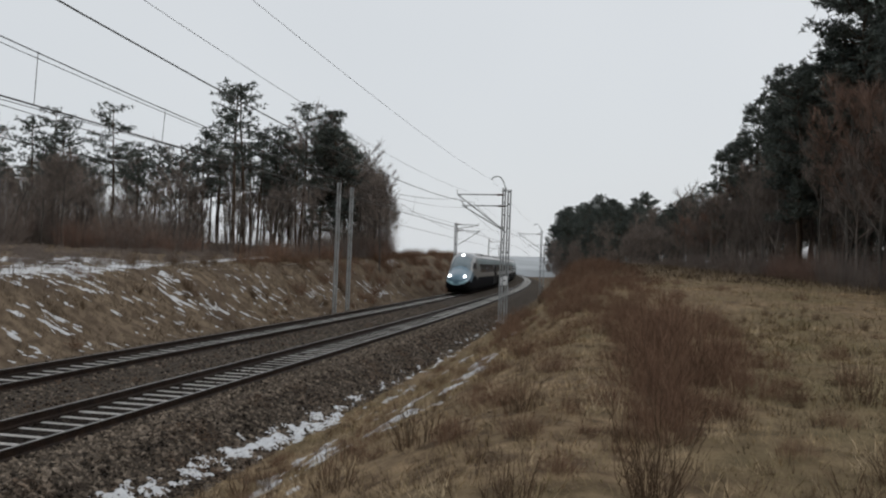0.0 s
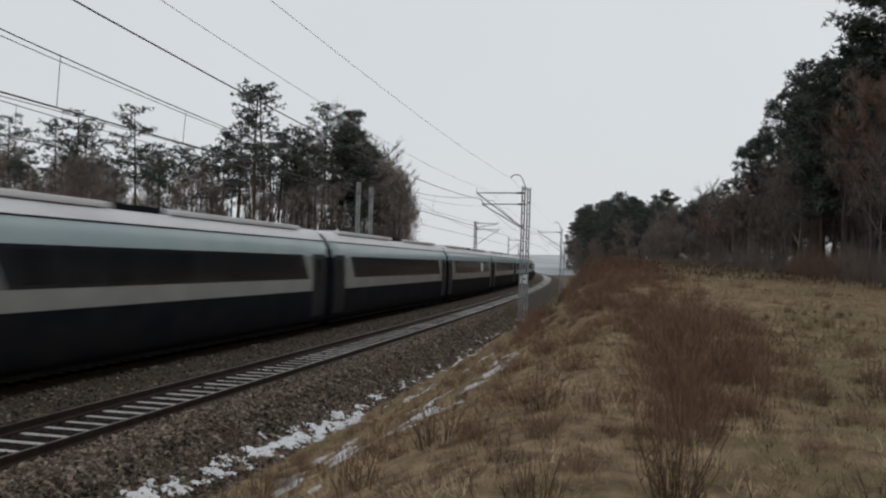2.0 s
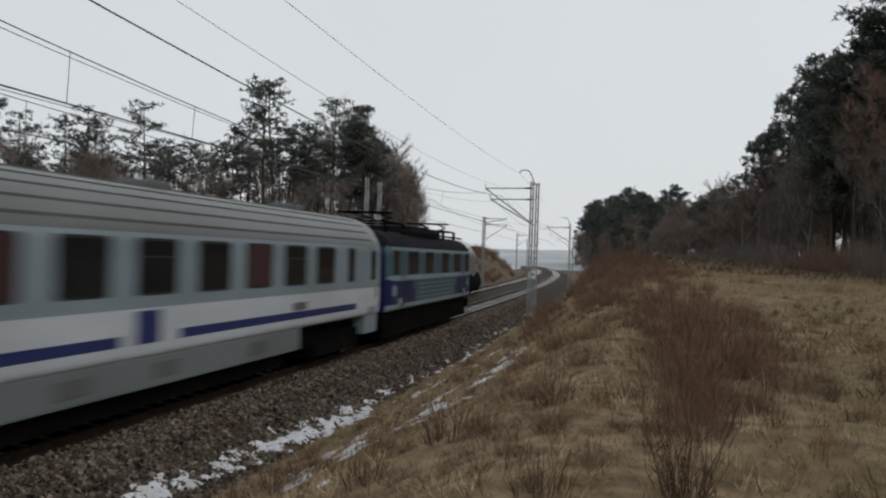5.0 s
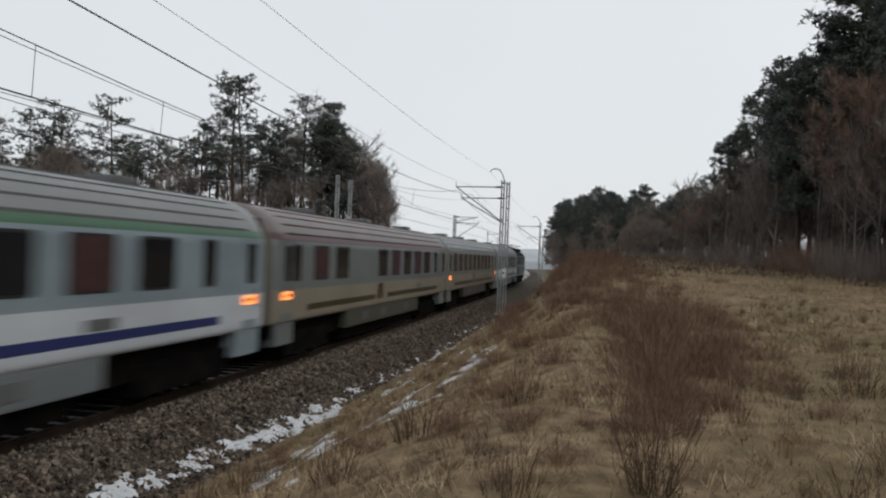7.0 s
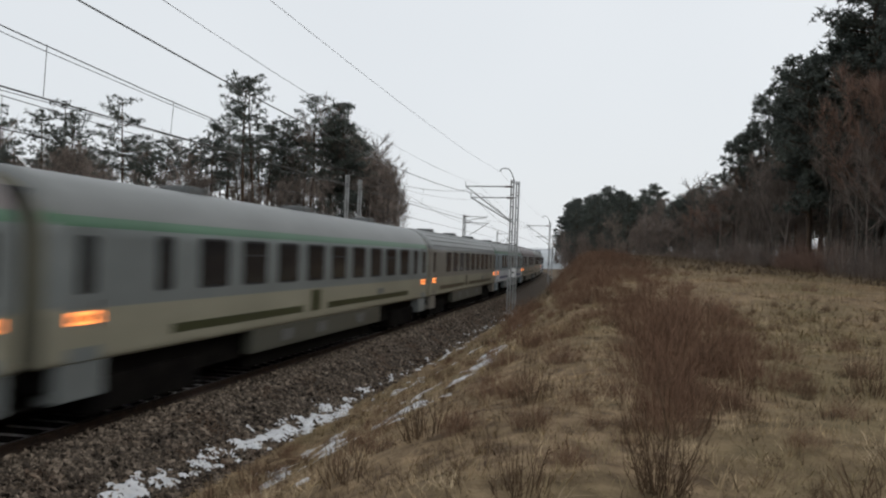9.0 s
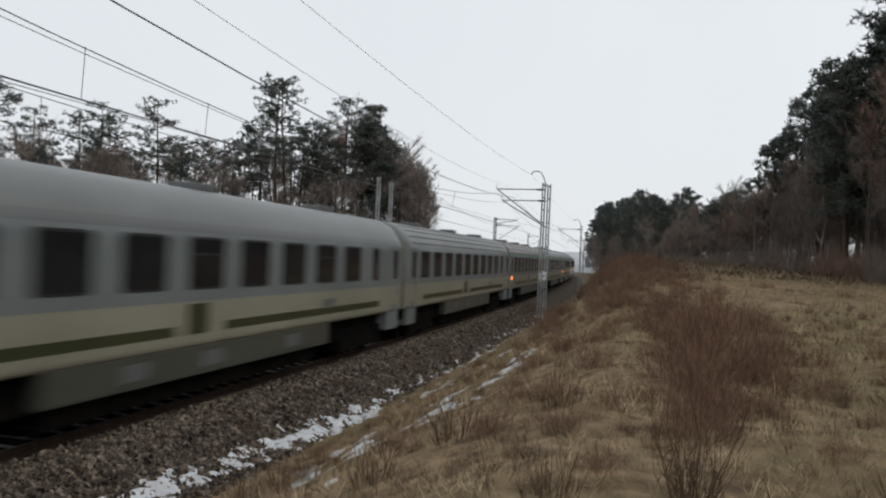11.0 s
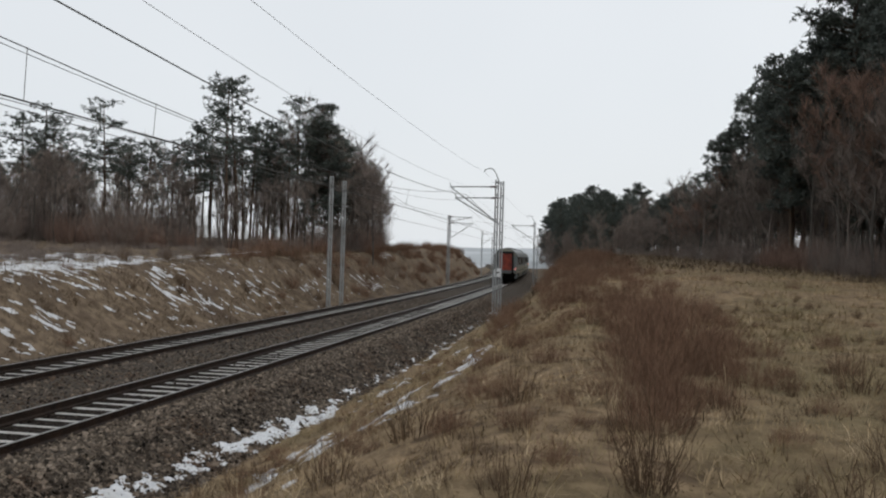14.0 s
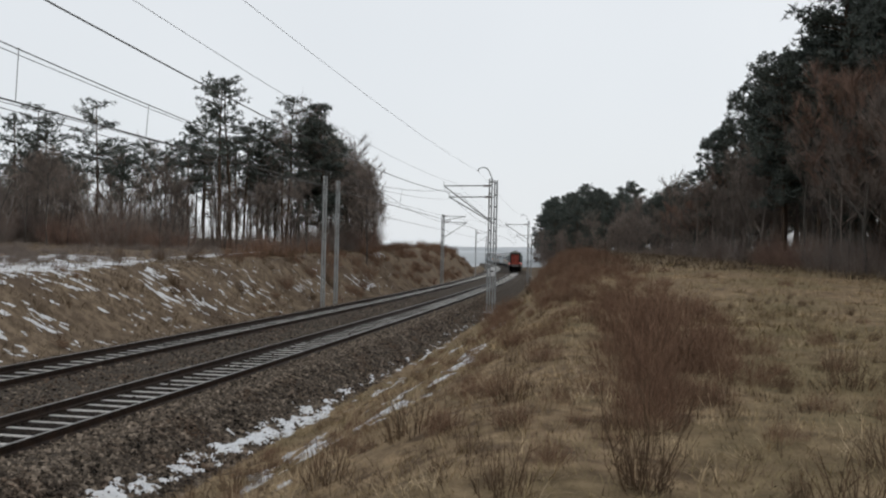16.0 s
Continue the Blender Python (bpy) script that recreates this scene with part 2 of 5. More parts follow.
# ---- sleepers, stones, snow ----
def grid_z(s, o):
    """Height of the ground sheet itself at s, o."""
    s, o = np.asarray(s, float), np.asarray(o, float)
    i = np.clip(np.searchsorted(s_steps, s) - 1, 0, len(s_steps) - 2)
    j = np.clip(np.searchsorted(o_steps, o) - 1, 0, len(o_steps) - 2)
    a = (s - s_steps[i]) / (s_steps[i + 1] - s_steps[i])
    b = (o - o_steps[j]) / (o_steps[j + 1] - o_steps[j])
    return (gz[i, j] * (1 - a) * (1 - b) + gz[i + 1, j] * a * (1 - b) + gz[i, j + 1] * (1 - a) * b + gz[i + 1, j + 1] * a * b)


M_CONCRETE = mat("pale_sleeper_concrete", (0.38, 0.37, 0.35), (0.56, 0.55, 0.53), scale=5, rough=0.85, bump=0.3, c3=(0.34, 0.31, 0.27), scale3=1.5, amt3=0.5)


def sleeper_mesh(half=1.28):
    prof = [(-0.15, -0.40), (0.15, -0.40), (0.07, -0.212), (0.052, -0.193), (-0.052, -0.193), (-0.07, -0.212)]
    v = [(x, y, z) for x in (-half, half) for y, z in prof]
    n = len(prof)
    f = [tuple(range(n))[::-1], tuple(range(n, 2 * n))] + [(k, (k + 1) % n, n + (k + 1) % n, n + k) for k in range(n)]
    return mesh_from(v, f, "sleeper", (M_CONCRETE,))


SLEEPER = sleeper_mesh()
TRACKS = {}
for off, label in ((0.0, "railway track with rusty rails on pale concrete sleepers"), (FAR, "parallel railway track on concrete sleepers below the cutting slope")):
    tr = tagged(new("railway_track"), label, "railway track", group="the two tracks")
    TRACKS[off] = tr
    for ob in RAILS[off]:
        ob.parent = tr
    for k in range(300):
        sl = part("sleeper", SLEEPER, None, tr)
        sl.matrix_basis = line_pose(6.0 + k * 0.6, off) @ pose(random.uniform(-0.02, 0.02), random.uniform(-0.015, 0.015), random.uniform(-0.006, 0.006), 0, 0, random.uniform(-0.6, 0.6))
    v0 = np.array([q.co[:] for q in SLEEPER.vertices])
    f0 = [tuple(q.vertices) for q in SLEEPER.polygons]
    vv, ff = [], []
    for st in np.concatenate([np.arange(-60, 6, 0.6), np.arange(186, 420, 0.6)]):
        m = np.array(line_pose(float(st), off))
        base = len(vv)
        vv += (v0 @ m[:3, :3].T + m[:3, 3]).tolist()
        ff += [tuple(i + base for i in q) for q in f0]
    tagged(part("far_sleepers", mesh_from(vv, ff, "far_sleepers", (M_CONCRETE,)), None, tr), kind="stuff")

# loose ballast stones, near stretch
ICO = np.array([(1, 0, 0), (-1, 0, 0), (0, 1, 0), (0, -1, 0), (0, 0, 1), (0, 0, -1)], float)
OCT = np.array([(0, 2, 4), (2, 1, 4), (1, 3, 4), (3, 0, 4), (2, 0, 5), (1, 2, 5), (3, 1, 5), (0, 3, 5)])


def scatter_stones(n, s_pick, o_pick, size, z_of, seed):
    r = np.random.default_rng(seed)
    s, o = s_pick(r, n), o_pick(r, n)
    x, y, _ = on_line(s, o)
    z = z_of(s, o)
    sc = size * r.lognormal(0, 0.3, (n, 1, 1)) * r.uniform(0.55, 1.2, (n, 1, 3))
    q = r.normal(size=(n, 4))
    q /= np.linalg.norm(q, axis=1)[:, None]
    w, a, b, c = q.T
    R = np.stack([1 - 2 * (b * b + c * c), 2 * (a * b - c * w), 2 * (a * c + b * w), 2 * (a * b + c * w), 1 - 2 * (a * a + c * c), 2 * (b * c - a * w),
                  2 * (a * c - b * w), 2 * (b * c + a * w), 1 - 2 * (a * a + b * b)], -1).reshape(n, 3, 3)
    pts = np.einsum("nij,nkj->nki", R, (ICO[None] + r.normal(0, 0.18, (n, 6, 3))) * sc) + np.stack([x, y, z], -1)[:, None, :]
    faces = (OCT[None] + 6 * np.arange(n)[:, None, None]).reshape(-1, 3)
    return pts.reshape(-1, 3), faces


bed_o = np.array([p[0] for p in BED])
bed_zs = np.array([p[1] for p in BED])
M_STONE = mat("ballast_stones", (0.036, 0.028, 0.022), (0.188, 0.154, 0.122), scale=5, rough=0.95, random_amt=0.9, spec=0.15, c3=(0.07, 0.045, 0.03), scale3=0.7, amt3=0.7)
M_OILSTONE = mat("oil_dark_stones", (0.018, 0.014, 0.012), (0.05, 0.04, 0.033), scale=5, rough=0.95, random_amt=0.6, spec=0.15)
M_RUSTSTONE = mat("rust_dusted_stones", (0.072, 0.057, 0.044), (0.205, 0.165, 0.128), scale=5, rough=0.95, random_amt=0.75, spec=0.15)
pv, pf = scatter_stones(46000, lambda r, n: 8 + 60 * r.random(n) ** 1.7, lambda r, n: np.where(r.random(n) < 0.72, r.uniform(1.6, 3.9, n), np.where(r.random(n) < 0.7, r.uniform(-3.4, -0.85, n), r.uniform(-7.6, -5.1, n))),
                        0.036, lambda s, o: np.interp(o, bed_o, bed_zs) + 0.004, 3)
tagged(part("ballast_stones", mesh_from(pv.tolist(), pf.tolist(), "ballast_stones", (M_STONE,))), "loose grey-brown ballast stones on the track bed", "ballast stones", kind="stuff")
pv, pf = scatter_stones(13000, lambda r, n: 8 + 70 * r.random(n) ** 1.5, lambda r, n: r.uniform(0.85, 1.85, n), 0.036, lambda s, o: np.interp(o, bed_o, bed_zs) + 0.004, 5)
tagged(part("ballast_stones", mesh_from(pv.tolist(), pf.tolist(), "ballast_stones", (M_RUSTSTONE,))), "rust-brown ballast stones along the rail", "ballast stones", kind="stuff")
pv, pf = scatter_stones(9000, lambda r, n: 8 + 45 * r.random(n) ** 1.5, lambda r, n: r.uniform(-0.68, 0.68, n), 0.03, lambda s, o: np.interp(o, bed_o, bed_zs) - 0.008 - 0.03 * (np.abs(((s - 6.0) / 0.6 + 0.5) % 1 - 0.5) < 0.2), 4)
tagged(part("ballast_stones", mesh_from(pv.tolist(), pf.tolist(), "ballast_stones", (M_OILSTONE,))), "oil-dark ballast stones between the rails", "ballast stones", kind="stuff")

M_SNOW = mat("old_snow", (0.50, 0.51, 0.53), (0.70, 0.71, 0.73), scale=6, rough=0.6, bump=0.5, bump_scale=14, c3=(0.45, 0.43, 0.40), scale3=3.0, amt3=0.45)


def snow_sheet(s0, s1, o0, o1, cell, density, along, fine, label, thick=0.06):
    """Thin ragged snow on the ground: density(s, o) from 0 to 1, broken up by noise drawn out along the direction (s, o)."""
    ss, oo = np.arange(s0, s1, cell), np.arange(o0, o1, cell)
    A, B = np.meshgrid(ss, oo, indexing="ij")
    dens = density(A, B)
    ca, sa = along[0] / math.hypot(*along), along[1] / math.hypot(*along)
    u, w = A * ca + B * sa, -A * sa + B * ca
    h = np.full(A.shape, -1.0)
    for i, j in zip(*np.nonzero(dens > 0.05)):
        p, q = float(u[i, j]), float(w[i, j])
        h[i, j] = dens[i, j] - 0.55 + 0.62 * noise.noise((p * fine * 0.5, q * fine * 1.3, 4.0)) + 0.42 * noise.noise((p * fine * 1.7, q * fine * 3.6, 9.0)) + 0.22 * noise.noise((p * 0.5, q * 0.7, 2.0))
    gzz = grid_z(A, B)
    gzz = np.where((B < 3.75) & (B > -8), np.maximum(gzz, np.interp(B, bed_o, bed_zs)), gzz)
    Z = gzz - 0.012 + thick * np.clip(h * 2.2 + 0.25, 0, 1)
    X, Y, _ = on_line(A, B)
    keep = (h[:-1, :-1] > 0) | (h[1:, :-1] > 0) | (h[:-1, 1:] > 0) | (h[1:, 1:] > 0)
    ids = np.arange(A.size).reshape(A.shape)
    f = np.stack([ids[:-1, :-1], ids[1:, :-1], ids[1:, 1:], ids[:-1, 1:]], -1)[keep]
    used, f = np.unique(f, return_inverse=True)
    v = np.stack([X, Y, Z], -1).reshape(-1, 3)[used]
    return tagged(part("snow_patches", mesh_from(v.tolist(), f.reshape(-1, 4).tolist(), "snow_patches", (M_SNOW,), smooth=True)), label, "snow", kind="stuff")


def bump_at(A, B, s, o, ws, wo, amp):
    return amp * np.exp(-((A - s) / ws) ** 2 - ((B - o) / wo) ** 2)


def bank_snow(A, B):
    # the strip at the foot of the ballast, thick near and thinning out
    mid = np.interp(A, [12, 14.2, 17.5, 20.7, 24, 34, 43, 52], [2.5, 2.65, 2.85, 3.1, 2.9, 3.35, 2.95, 2.95])
    amp = np.interp(A, [11, 13, 15, 17, 18.5, 20.5, 21.8, 23, 30, 50, 66], [0.5, 0.75, 0.72, 0.6, 0.72, 1.0, 0.75, 0.5, 0.46, 0.34, 0.25])
    wid = np.interp(A, [12, 17, 19, 20.5, 22, 60], [0.42, 0.3, 0.42, 0.5, 0.32, 0.4])
    d = amp * np.exp(-((B - mid) / wid) ** 2)
    for q in ((16.5, 4.45, 0.9, 0.26, 0.85), (15.4, 4.95, 0.9, 0.26, 0.8), (14.1, 5.5, 0.8, 0.26, 0.75), (13.4, 4.9, 0.5, 0.35, 0.95), (14.9, 4.35, 0.6, 0.32, 0.9), (12.4, 5.3, 0.6, 0.3, 0.7),
              (11.4, 5.9, 0.6, 0.3, 0.7), (15.0, 6.3, 0.7, 0.42, 0.9), (14.5, 6.7, 0.5, 0.3, 0.85), (18.6, 5.1, 0.8, 0.4, 0.6), (13.5, 6.4, 0.4, 0.25, 0.6), (17.8, 6.0, 0.8, 0.25, 0.6),
              (16.6, 6.85, 0.7, 0.33, 0.8), (17.9, 6.98, 0.8, 0.33, 0.85), (20.3, 6.85, 1.2, 0.32, 0.75), (24.5, 4.2, 3.0, 0.6, 0.45), (29.0, 5.0, 3.0, 0.5, 0.42), (27.6, 6.6, 1.2, 0.3, 0.55)):
        d = np.maximum(d, bump_at(A, B, *q))
    return d


def slope_snow(A, B):
    d = np.interp(A, [22, 26, 48, 62, 95], [0.12, 0.14, 0.14, 0.10, 0.05]) * ease((-B - 8.8) / 1.0) * (B > -14)
    for q in ((31.9, -10.9, 1.6, 0.8, 0.40), (35.3, -12.2, 2.0, 0.7, 0.42), (42.3, -11.3, 1.8, 1.0, 0.52), (44.7, -10.8, 2.0, 0.7, 0.50), (42.9, -12.6, 2.5, 0.6, 0.48), (28.5, -10.4, 1.4, 0.8, 0.38), (52, -11.2, 5.0, 0.9, 0.34), (64, -11.0, 5.0, 0.8, 0.32),
              (95, -13.4, 5.0, 0.9, 0.8), (80, -10.4, 5, 0.8, 0.45)):
        d = np.maximum(d, bump_at(A, B, *q))
    # the snowy brow below the wood
    brow = np.interp(A, [20, 33, 40, 50, 70, 84], [-14.2, -13.9, -14.2, -15.6, -18.8, -21])
    wid = np.interp(A, [20, 33, 42, 50, 84], [1.6, 1.5, 1.2, 0.8, 0.7])
    amp = np.interp(A, [20, 33, 44, 52, 70, 84], [0.66, 0.78, 0.74, 0.66, 0.56, 0.35])
    d = np.maximum(d, amp * np.exp(-((B - brow) / wid) ** 2))
    return np.maximum(d, 0.36 * (A < 50) * ease((-B - 14.0) / 1.0) * ease((A - 18) / 4))


snow_sheet(10, 60, 2.3, 7.8, 0.05, bank_snow, (1.0, -0.22), 2.8, "patches of old snow along the foot of the ballast")
snow_sheet(22, 100, -22, -8.7, 0.085, slope_snow, (1.0, 0.6), 3.0, "streaks of old snow on the cutting slope and its edge", 0.07)

# ================= trees, shrubs, grass =================
class Soup:
    """Collects points and faces for one mesh."""

    def __init__(self):
        self.v, self.f, self.n = [], [], 0

    def tube(self, pts, radii, seg=5):
        pts = np.asarray(pts, float)
        ring = []
        for i, p in enumerate(pts):
            d = pts[min(i + 1, len(pts) - 1)] - pts[max(i - 1, 0)]
            d = d / (np.linalg.norm(d) + 1e-9)
            a = np.cross(d, (0.3, 0.9, 0.1) if abs(d[2]) > 0.8 else (0, 0, 1))
            a /= np.linalg.norm(a) + 1e-9
            b = np.cross(d, a)
            ang = np.linspace(0, 2 * np.pi, seg, endpoint=False)
            self.v.append(p + radii[i] * (np.cos(ang)[:, None] * a + np.sin(ang)[:, None] * b))
            ring.append(self.n)
            self.n += seg
        for i in range(len(pts) - 1):
            for k in range(seg):
                self.f.append((ring[i] + k, ring[i] + (k + 1) % seg, ring[i + 1] + (k + 1) % seg, ring[i + 1] + k))

    def tris(self, t):
        t = np.asarray(t, float).reshape(-1, 3)
        self.v.append(t)
        self.f += [(self.n + 3 * k, self.n + 3 * k + 1, self.n + 3 * k + 2) for k in range(len(t) // 3)]
        self.n += len(t)

    def mesh(self, name, m):
        return mesh_from(np.concatenate(self.v).tolist(), self.f, name, (m,))


def spikes(r, centres, n, length, width, up=0.3, flat=1.0):
    """n thin triangles round each centre, pointing outwards."""
    c = np.repeat(np.asarray(centres, float), n, axis=0)
    d = r.normal(size=c.shape)
    d[:, 2] = d[:, 2] * flat + up
    d /= np.linalg.norm(d, axis=1)[:, None]
    side = np.cross(d, r.normal(size=c.shape))
    side /= np.linalg.norm(side, axis=1)[:, None]
    ln = length * r.uniform(0.6, 1.3, (len(c), 1))
    st = c + d * ln * r.uniform(0.0, 0.25, (len(c), 1))
    return np.stack([st - side * width / 2, st + side * width / 2, c + d * ln], 1)


M_BARK = mat("pine_bark", (0.045, 0.032, 0.025), (0.10, 0.065, 0.042), scale=5, rough=0.95, stretch=(1, 1, 0.3), bump=0.6)
M_GREYBARK = mat("grey_bark", (0.055, 0.047, 0.04), (0.12, 0.105, 0.09), scale=4, rough=0.95, stretch=(1, 1, 0.3), bump=0.4)
M_BIRCH = mat("birch_bark", (0.32, 0.30, 0.27), (0.45, 0.43, 0.40), scale=3, rough=0.8, c3=(0.06, 0.05, 0.05), scale3=2.5, amt3=0.9)
# needle green lifted towards grey to carry the haze over the wood
M_NEEDLE = mat("pine_needles", (0.058, 0.070, 0.063), (0.115, 0.130, 0.112), scale=0.7, rough=0.7, random_amt=0.4, spec=0.2)
M_TWIG = mat("bare_twigs", (0.160, 0.132, 0.116), (0.240, 0.198, 0.172), scale=0.5, rough=0.9, random_amt=0.45, spec=0.1)
M_RUSSET = mat("russet_twigs", (0.165, 0.108, 0.085), (0.25, 0.165, 0.128), scale=0.5, rough=0.9, random_amt=0.45, spec=0.1)


def pine(seed, height, low, spread, dense=1.0, peak=0.35, fill=21):
    """A pine: bent trunk, whorls of limbs, flat sprays of needles with gaps between them."""
    r = np.random.default_rng(seed)
    lean = r.normal(0, 0.022, 2)
    zs = np.linspace(0, height, 9)
    bx = np.cumsum(r.normal(0, 0.07, 9)) + lean[0] * zs
    by = np.cumsum(r.normal(0, 0.07, 9)) + lean[1] * zs
    tree = tagged(new("pine_tree"), "tall scots pine with a dark ragged crown", "tree", group="trees of the wood")
    tr = Soup()
    tr.tube(np.stack([bx, by, zs], 1), np.linspace(0.165, 0.035, 9) * height / 14, 7)
    cr = Soup()

    def spray(c, rad):
        k = max(3, int(rad * rad * fill))
        a, q = r.uniform(0, 6.283, k), rad * np.sqrt(r.random(k))
        cc = np.asarray(c) + np.stack([np.cos(a) * q, np.sin(a) * q, r.normal(0, 0.14, k) - 0.12 * q], 1)
        cr.tris(spikes(r, cc, 9, 0.32, 0.085, 0.28, 0.75))

    z = height * low
    while z < height - 0.2:
        q = (z - height * low) / (height * (1 - low))
        out = min(1.0, 0.55 + 0.45 * q / peak) if q < peak else math.sqrt(max(0.03, 1 - ((q - peak) / (1 - peak)) ** 1.7))
        for _ in range(max(2, int(r.integers(2, 5) * dense))):
            a = r.uniform(0, 6.283)
            ln = spread * out * r.uniform(0.45, 1.1) + 0.2
            p0 = np.array([np.interp(z, zs, bx), np.interp(z, zs, by), z + r.normal(0, 0.12)])
            rise = r.uniform(-0.10, 0.18) + 0.4 * q
            dv = np.array([np.cos(a), np.sin(a), rise])
            mid, end = p0 + dv * ln * 0.55 - (0, 0, 0.05 * ln), p0 + dv * ln + (0, 0, 0.06 * ln)
            tr.tube([p0, mid, end], [0.045 * (1 - 0.6 * q), 0.03, 0.012], 4)
            spray(end, r.uniform(0.38, 0.68))
            for t in np.arange(0.45, 0.95, 0.5 / max(ln, 0.6)):
                side = np.array([-np.sin(a), np.cos(a), 0.05]) * r.normal(0, 0.35)
                spray(p0 + (end - p0) * t + side, r.uniform(0.25, 0.5))
        z += r.uniform(0.42, 0.98) / dense
    # dead snags under the crown
    for _ in range(int(r.integers(4, 9))):
        zz, a, ln = height * r.uniform(0.25, low + 0.05), r.uniform(0, 6.283), r.uniform(0.5, 1.5)
        p0 = np.array([np.interp(zz, zs, bx), np.interp(zz, zs, by), zz])
        tr.tube([p0, p0 + np.array([np.cos(a), np.sin(a), 0.1]) * ln], [0.028, 0.008], 3)
    spray((bx[-1], by[-1], height - 0.15), 0.35)
    cr.tris(spikes(r, [(bx[-1], by[-1], height - 0.1)], 20, 0.42, 0.09, 0.6))
    part("trunk", tr.mesh("trunk", M_BARK), None, tree)
    part("crown", cr.mesh("crown", M_NEEDLE), None, tree, "dark green needle crown")
    return tree


def bare_tree(seed, height, spread=0.33, bark=None, twig=None, twigs=1.0):
    """A leafless broadleaf tree: trunk, limbs and a haze of fine twigs."""
    r = np.random.default_rng(seed)
    tree = tagged(new("bare_tree"), "leafless broadleaf tree with fine upright twigs" if bark is not M_BIRCH else "leafless birch with a pale trunk", "tree", group="trees of the wood")
    tr, tw = Soup(), Soup()

    def grow(p, d, ln, rad, level):
        pts, cur, dd = [p], p.copy(), d.copy()
        for _ in range(4):
            dd = dd + r.normal(0, 0.10, 3) + np.array((0, 0, 0.05))
            dd /= np.linalg.norm(dd)
            cur = cur + dd * ln / 4
            pts.append(cur.copy())
        tr.tube(pts, np.linspace(rad, rad * 0.45, 5), 6 if level == 0 else 4)
        if level == 0:
            kids = range(int(r.integers(11, 15)))
        elif level == 1:
            kids = range(int(r.integers(4, 7)))
        else:
            n = int(11 * twigs)
            at = np.array(pts)[r.integers(1, 5, n)]
            dv = dd + r.normal(0, 0.5, (n, 3)) + (0, 0, 0.25)
            dv /= np.linalg.norm(dv, axis=1)[:, None]
            sd = np.cross(dv, r.normal(size=(n, 3)))
            sd /= np.linalg.norm(sd, axis=1)[:, None]
            L = r.uniform(0.5, 1.4, (n, 1))
            tw.tris(np.stack([at - sd * 0.013, at + sd * 0.013, at + dv * L], 1))
            return
        for _ in kids:
            t = r.uniform(0.28 if level == 0 else 0.3, 1.0)
            i = min(int(t * 4), 3)
            q = pts[i] + (pts[i + 1] - pts[i]) * (t * 4 - i)
            a = r.uniform(0, 6.283)
            out = np.array([np.cos(a), np.sin(a), r.uniform(0.5, 1.3)])
            nd = d * 0.35 + out
            nd /= np.linalg.norm(nd)
            grow(q, nd, ln * spread * r.uniform(0.6, 1.15) * (1.25 - 0.5 * t), rad * 0.38 * (1.2 - 0.6 * t), level + 1)
    grow(np.zeros(3), np.array([r.normal(0, 0.04), r.normal(0, 0.04), 1.0]), height * 0.86, height * 0.0105, 0)
    part("trunk", tr.mesh("trunk", bark or M_GREYBARK), None, tree)
    part("crown", tw.mesh("crown", twig or M_TWIG), None, tree, "haze of leafless twigs")
    return tree


def thicket(seed, height, width, stems, thick, m, label, name="bare_shrub", fork=3, droop=0.0, splay=0.16):
    """A leafless shrub of many forked stems."""
    r = np.random.default_rng(seed)
    shrub = tagged(new(name), label, "shrub", group=label)
    st, tw = Soup(), Soup()
    n = stems
    a = r.uniform(0, 6.283, n)
    rad = width * 0.5 * np.sqrt(r.random(n))
    p = np.stack([rad * np.cos(a) * 0.7, rad * np.sin(a) * 0.7, np.zeros(n) - 0.1], 1)
    dv = np.stack([np.cos(a) * rad / width * 0.8, np.sin(a) * rad / width * 0.8, np.ones(n)], 1) + r.normal(0, splay, (n, 3))
    dv /= np.linalg.norm(dv, axis=1)[:, None]
    L = height * r.uniform(0.45, 1.0, n) * (1 - 0.35 * (rad / (width * 0.5)) ** 2)
    for k in range(n):
        m1 = p[k] + dv[k] * L[k] * 0.5 + r.normal(0, 0.03 * height, 3)
        e = p[k] + dv[k] * L[k] + r.normal(0, 0.06 * height, 3) - (0, 0, droop * height)
        st.tube([p[k], m1, e], [thick, thick * 0.7, thick * 0.2], 3)
        t = r.uniform(0.25, 1.0, fork)[:, None]
        q = p[k] + (e - p[k]) * t
        d2 = dv[k] * 0.8 + r.normal(0, 0.42, (fork, 3)) + (0, 0, 0.15)
        d2 /= np.linalg.norm(d2, axis=1)[:, None]
        sd = np.cross(d2, r.normal(size=(fork, 3)))
        sd /= np.linalg.norm(sd, axis=1)[:, None]
        l2 = height * r.uniform(0.12, 0.34, (fork, 1))
        tw.tris(np.stack([q - sd * thick * 0.7, q + sd * thick * 0.7, q + d2 * l2], 1))
    part("branchwork", st.mesh("branchwork", m), None, shrub)
    part("twig_haze", tw.mesh("twig_haze", m), None, shrub)
    return shrub


def ground_at(x, y):
    """Height of the ground under a place in the plan."""
    k = int(np.argmin((X_ - x) ** 2 + (Y_ - y) ** 2))
    th = TH_[k]
    o = (x - X_[k]) * math.cos(th) - (y - Y_[k]) * math.sin(th)
    s = S_[k] + (x - X_[k]) * math.sin(th) + (y - Y_[k]) * math.cos(th)
    return float(grid_z(s, o)), s, o


placed = {}


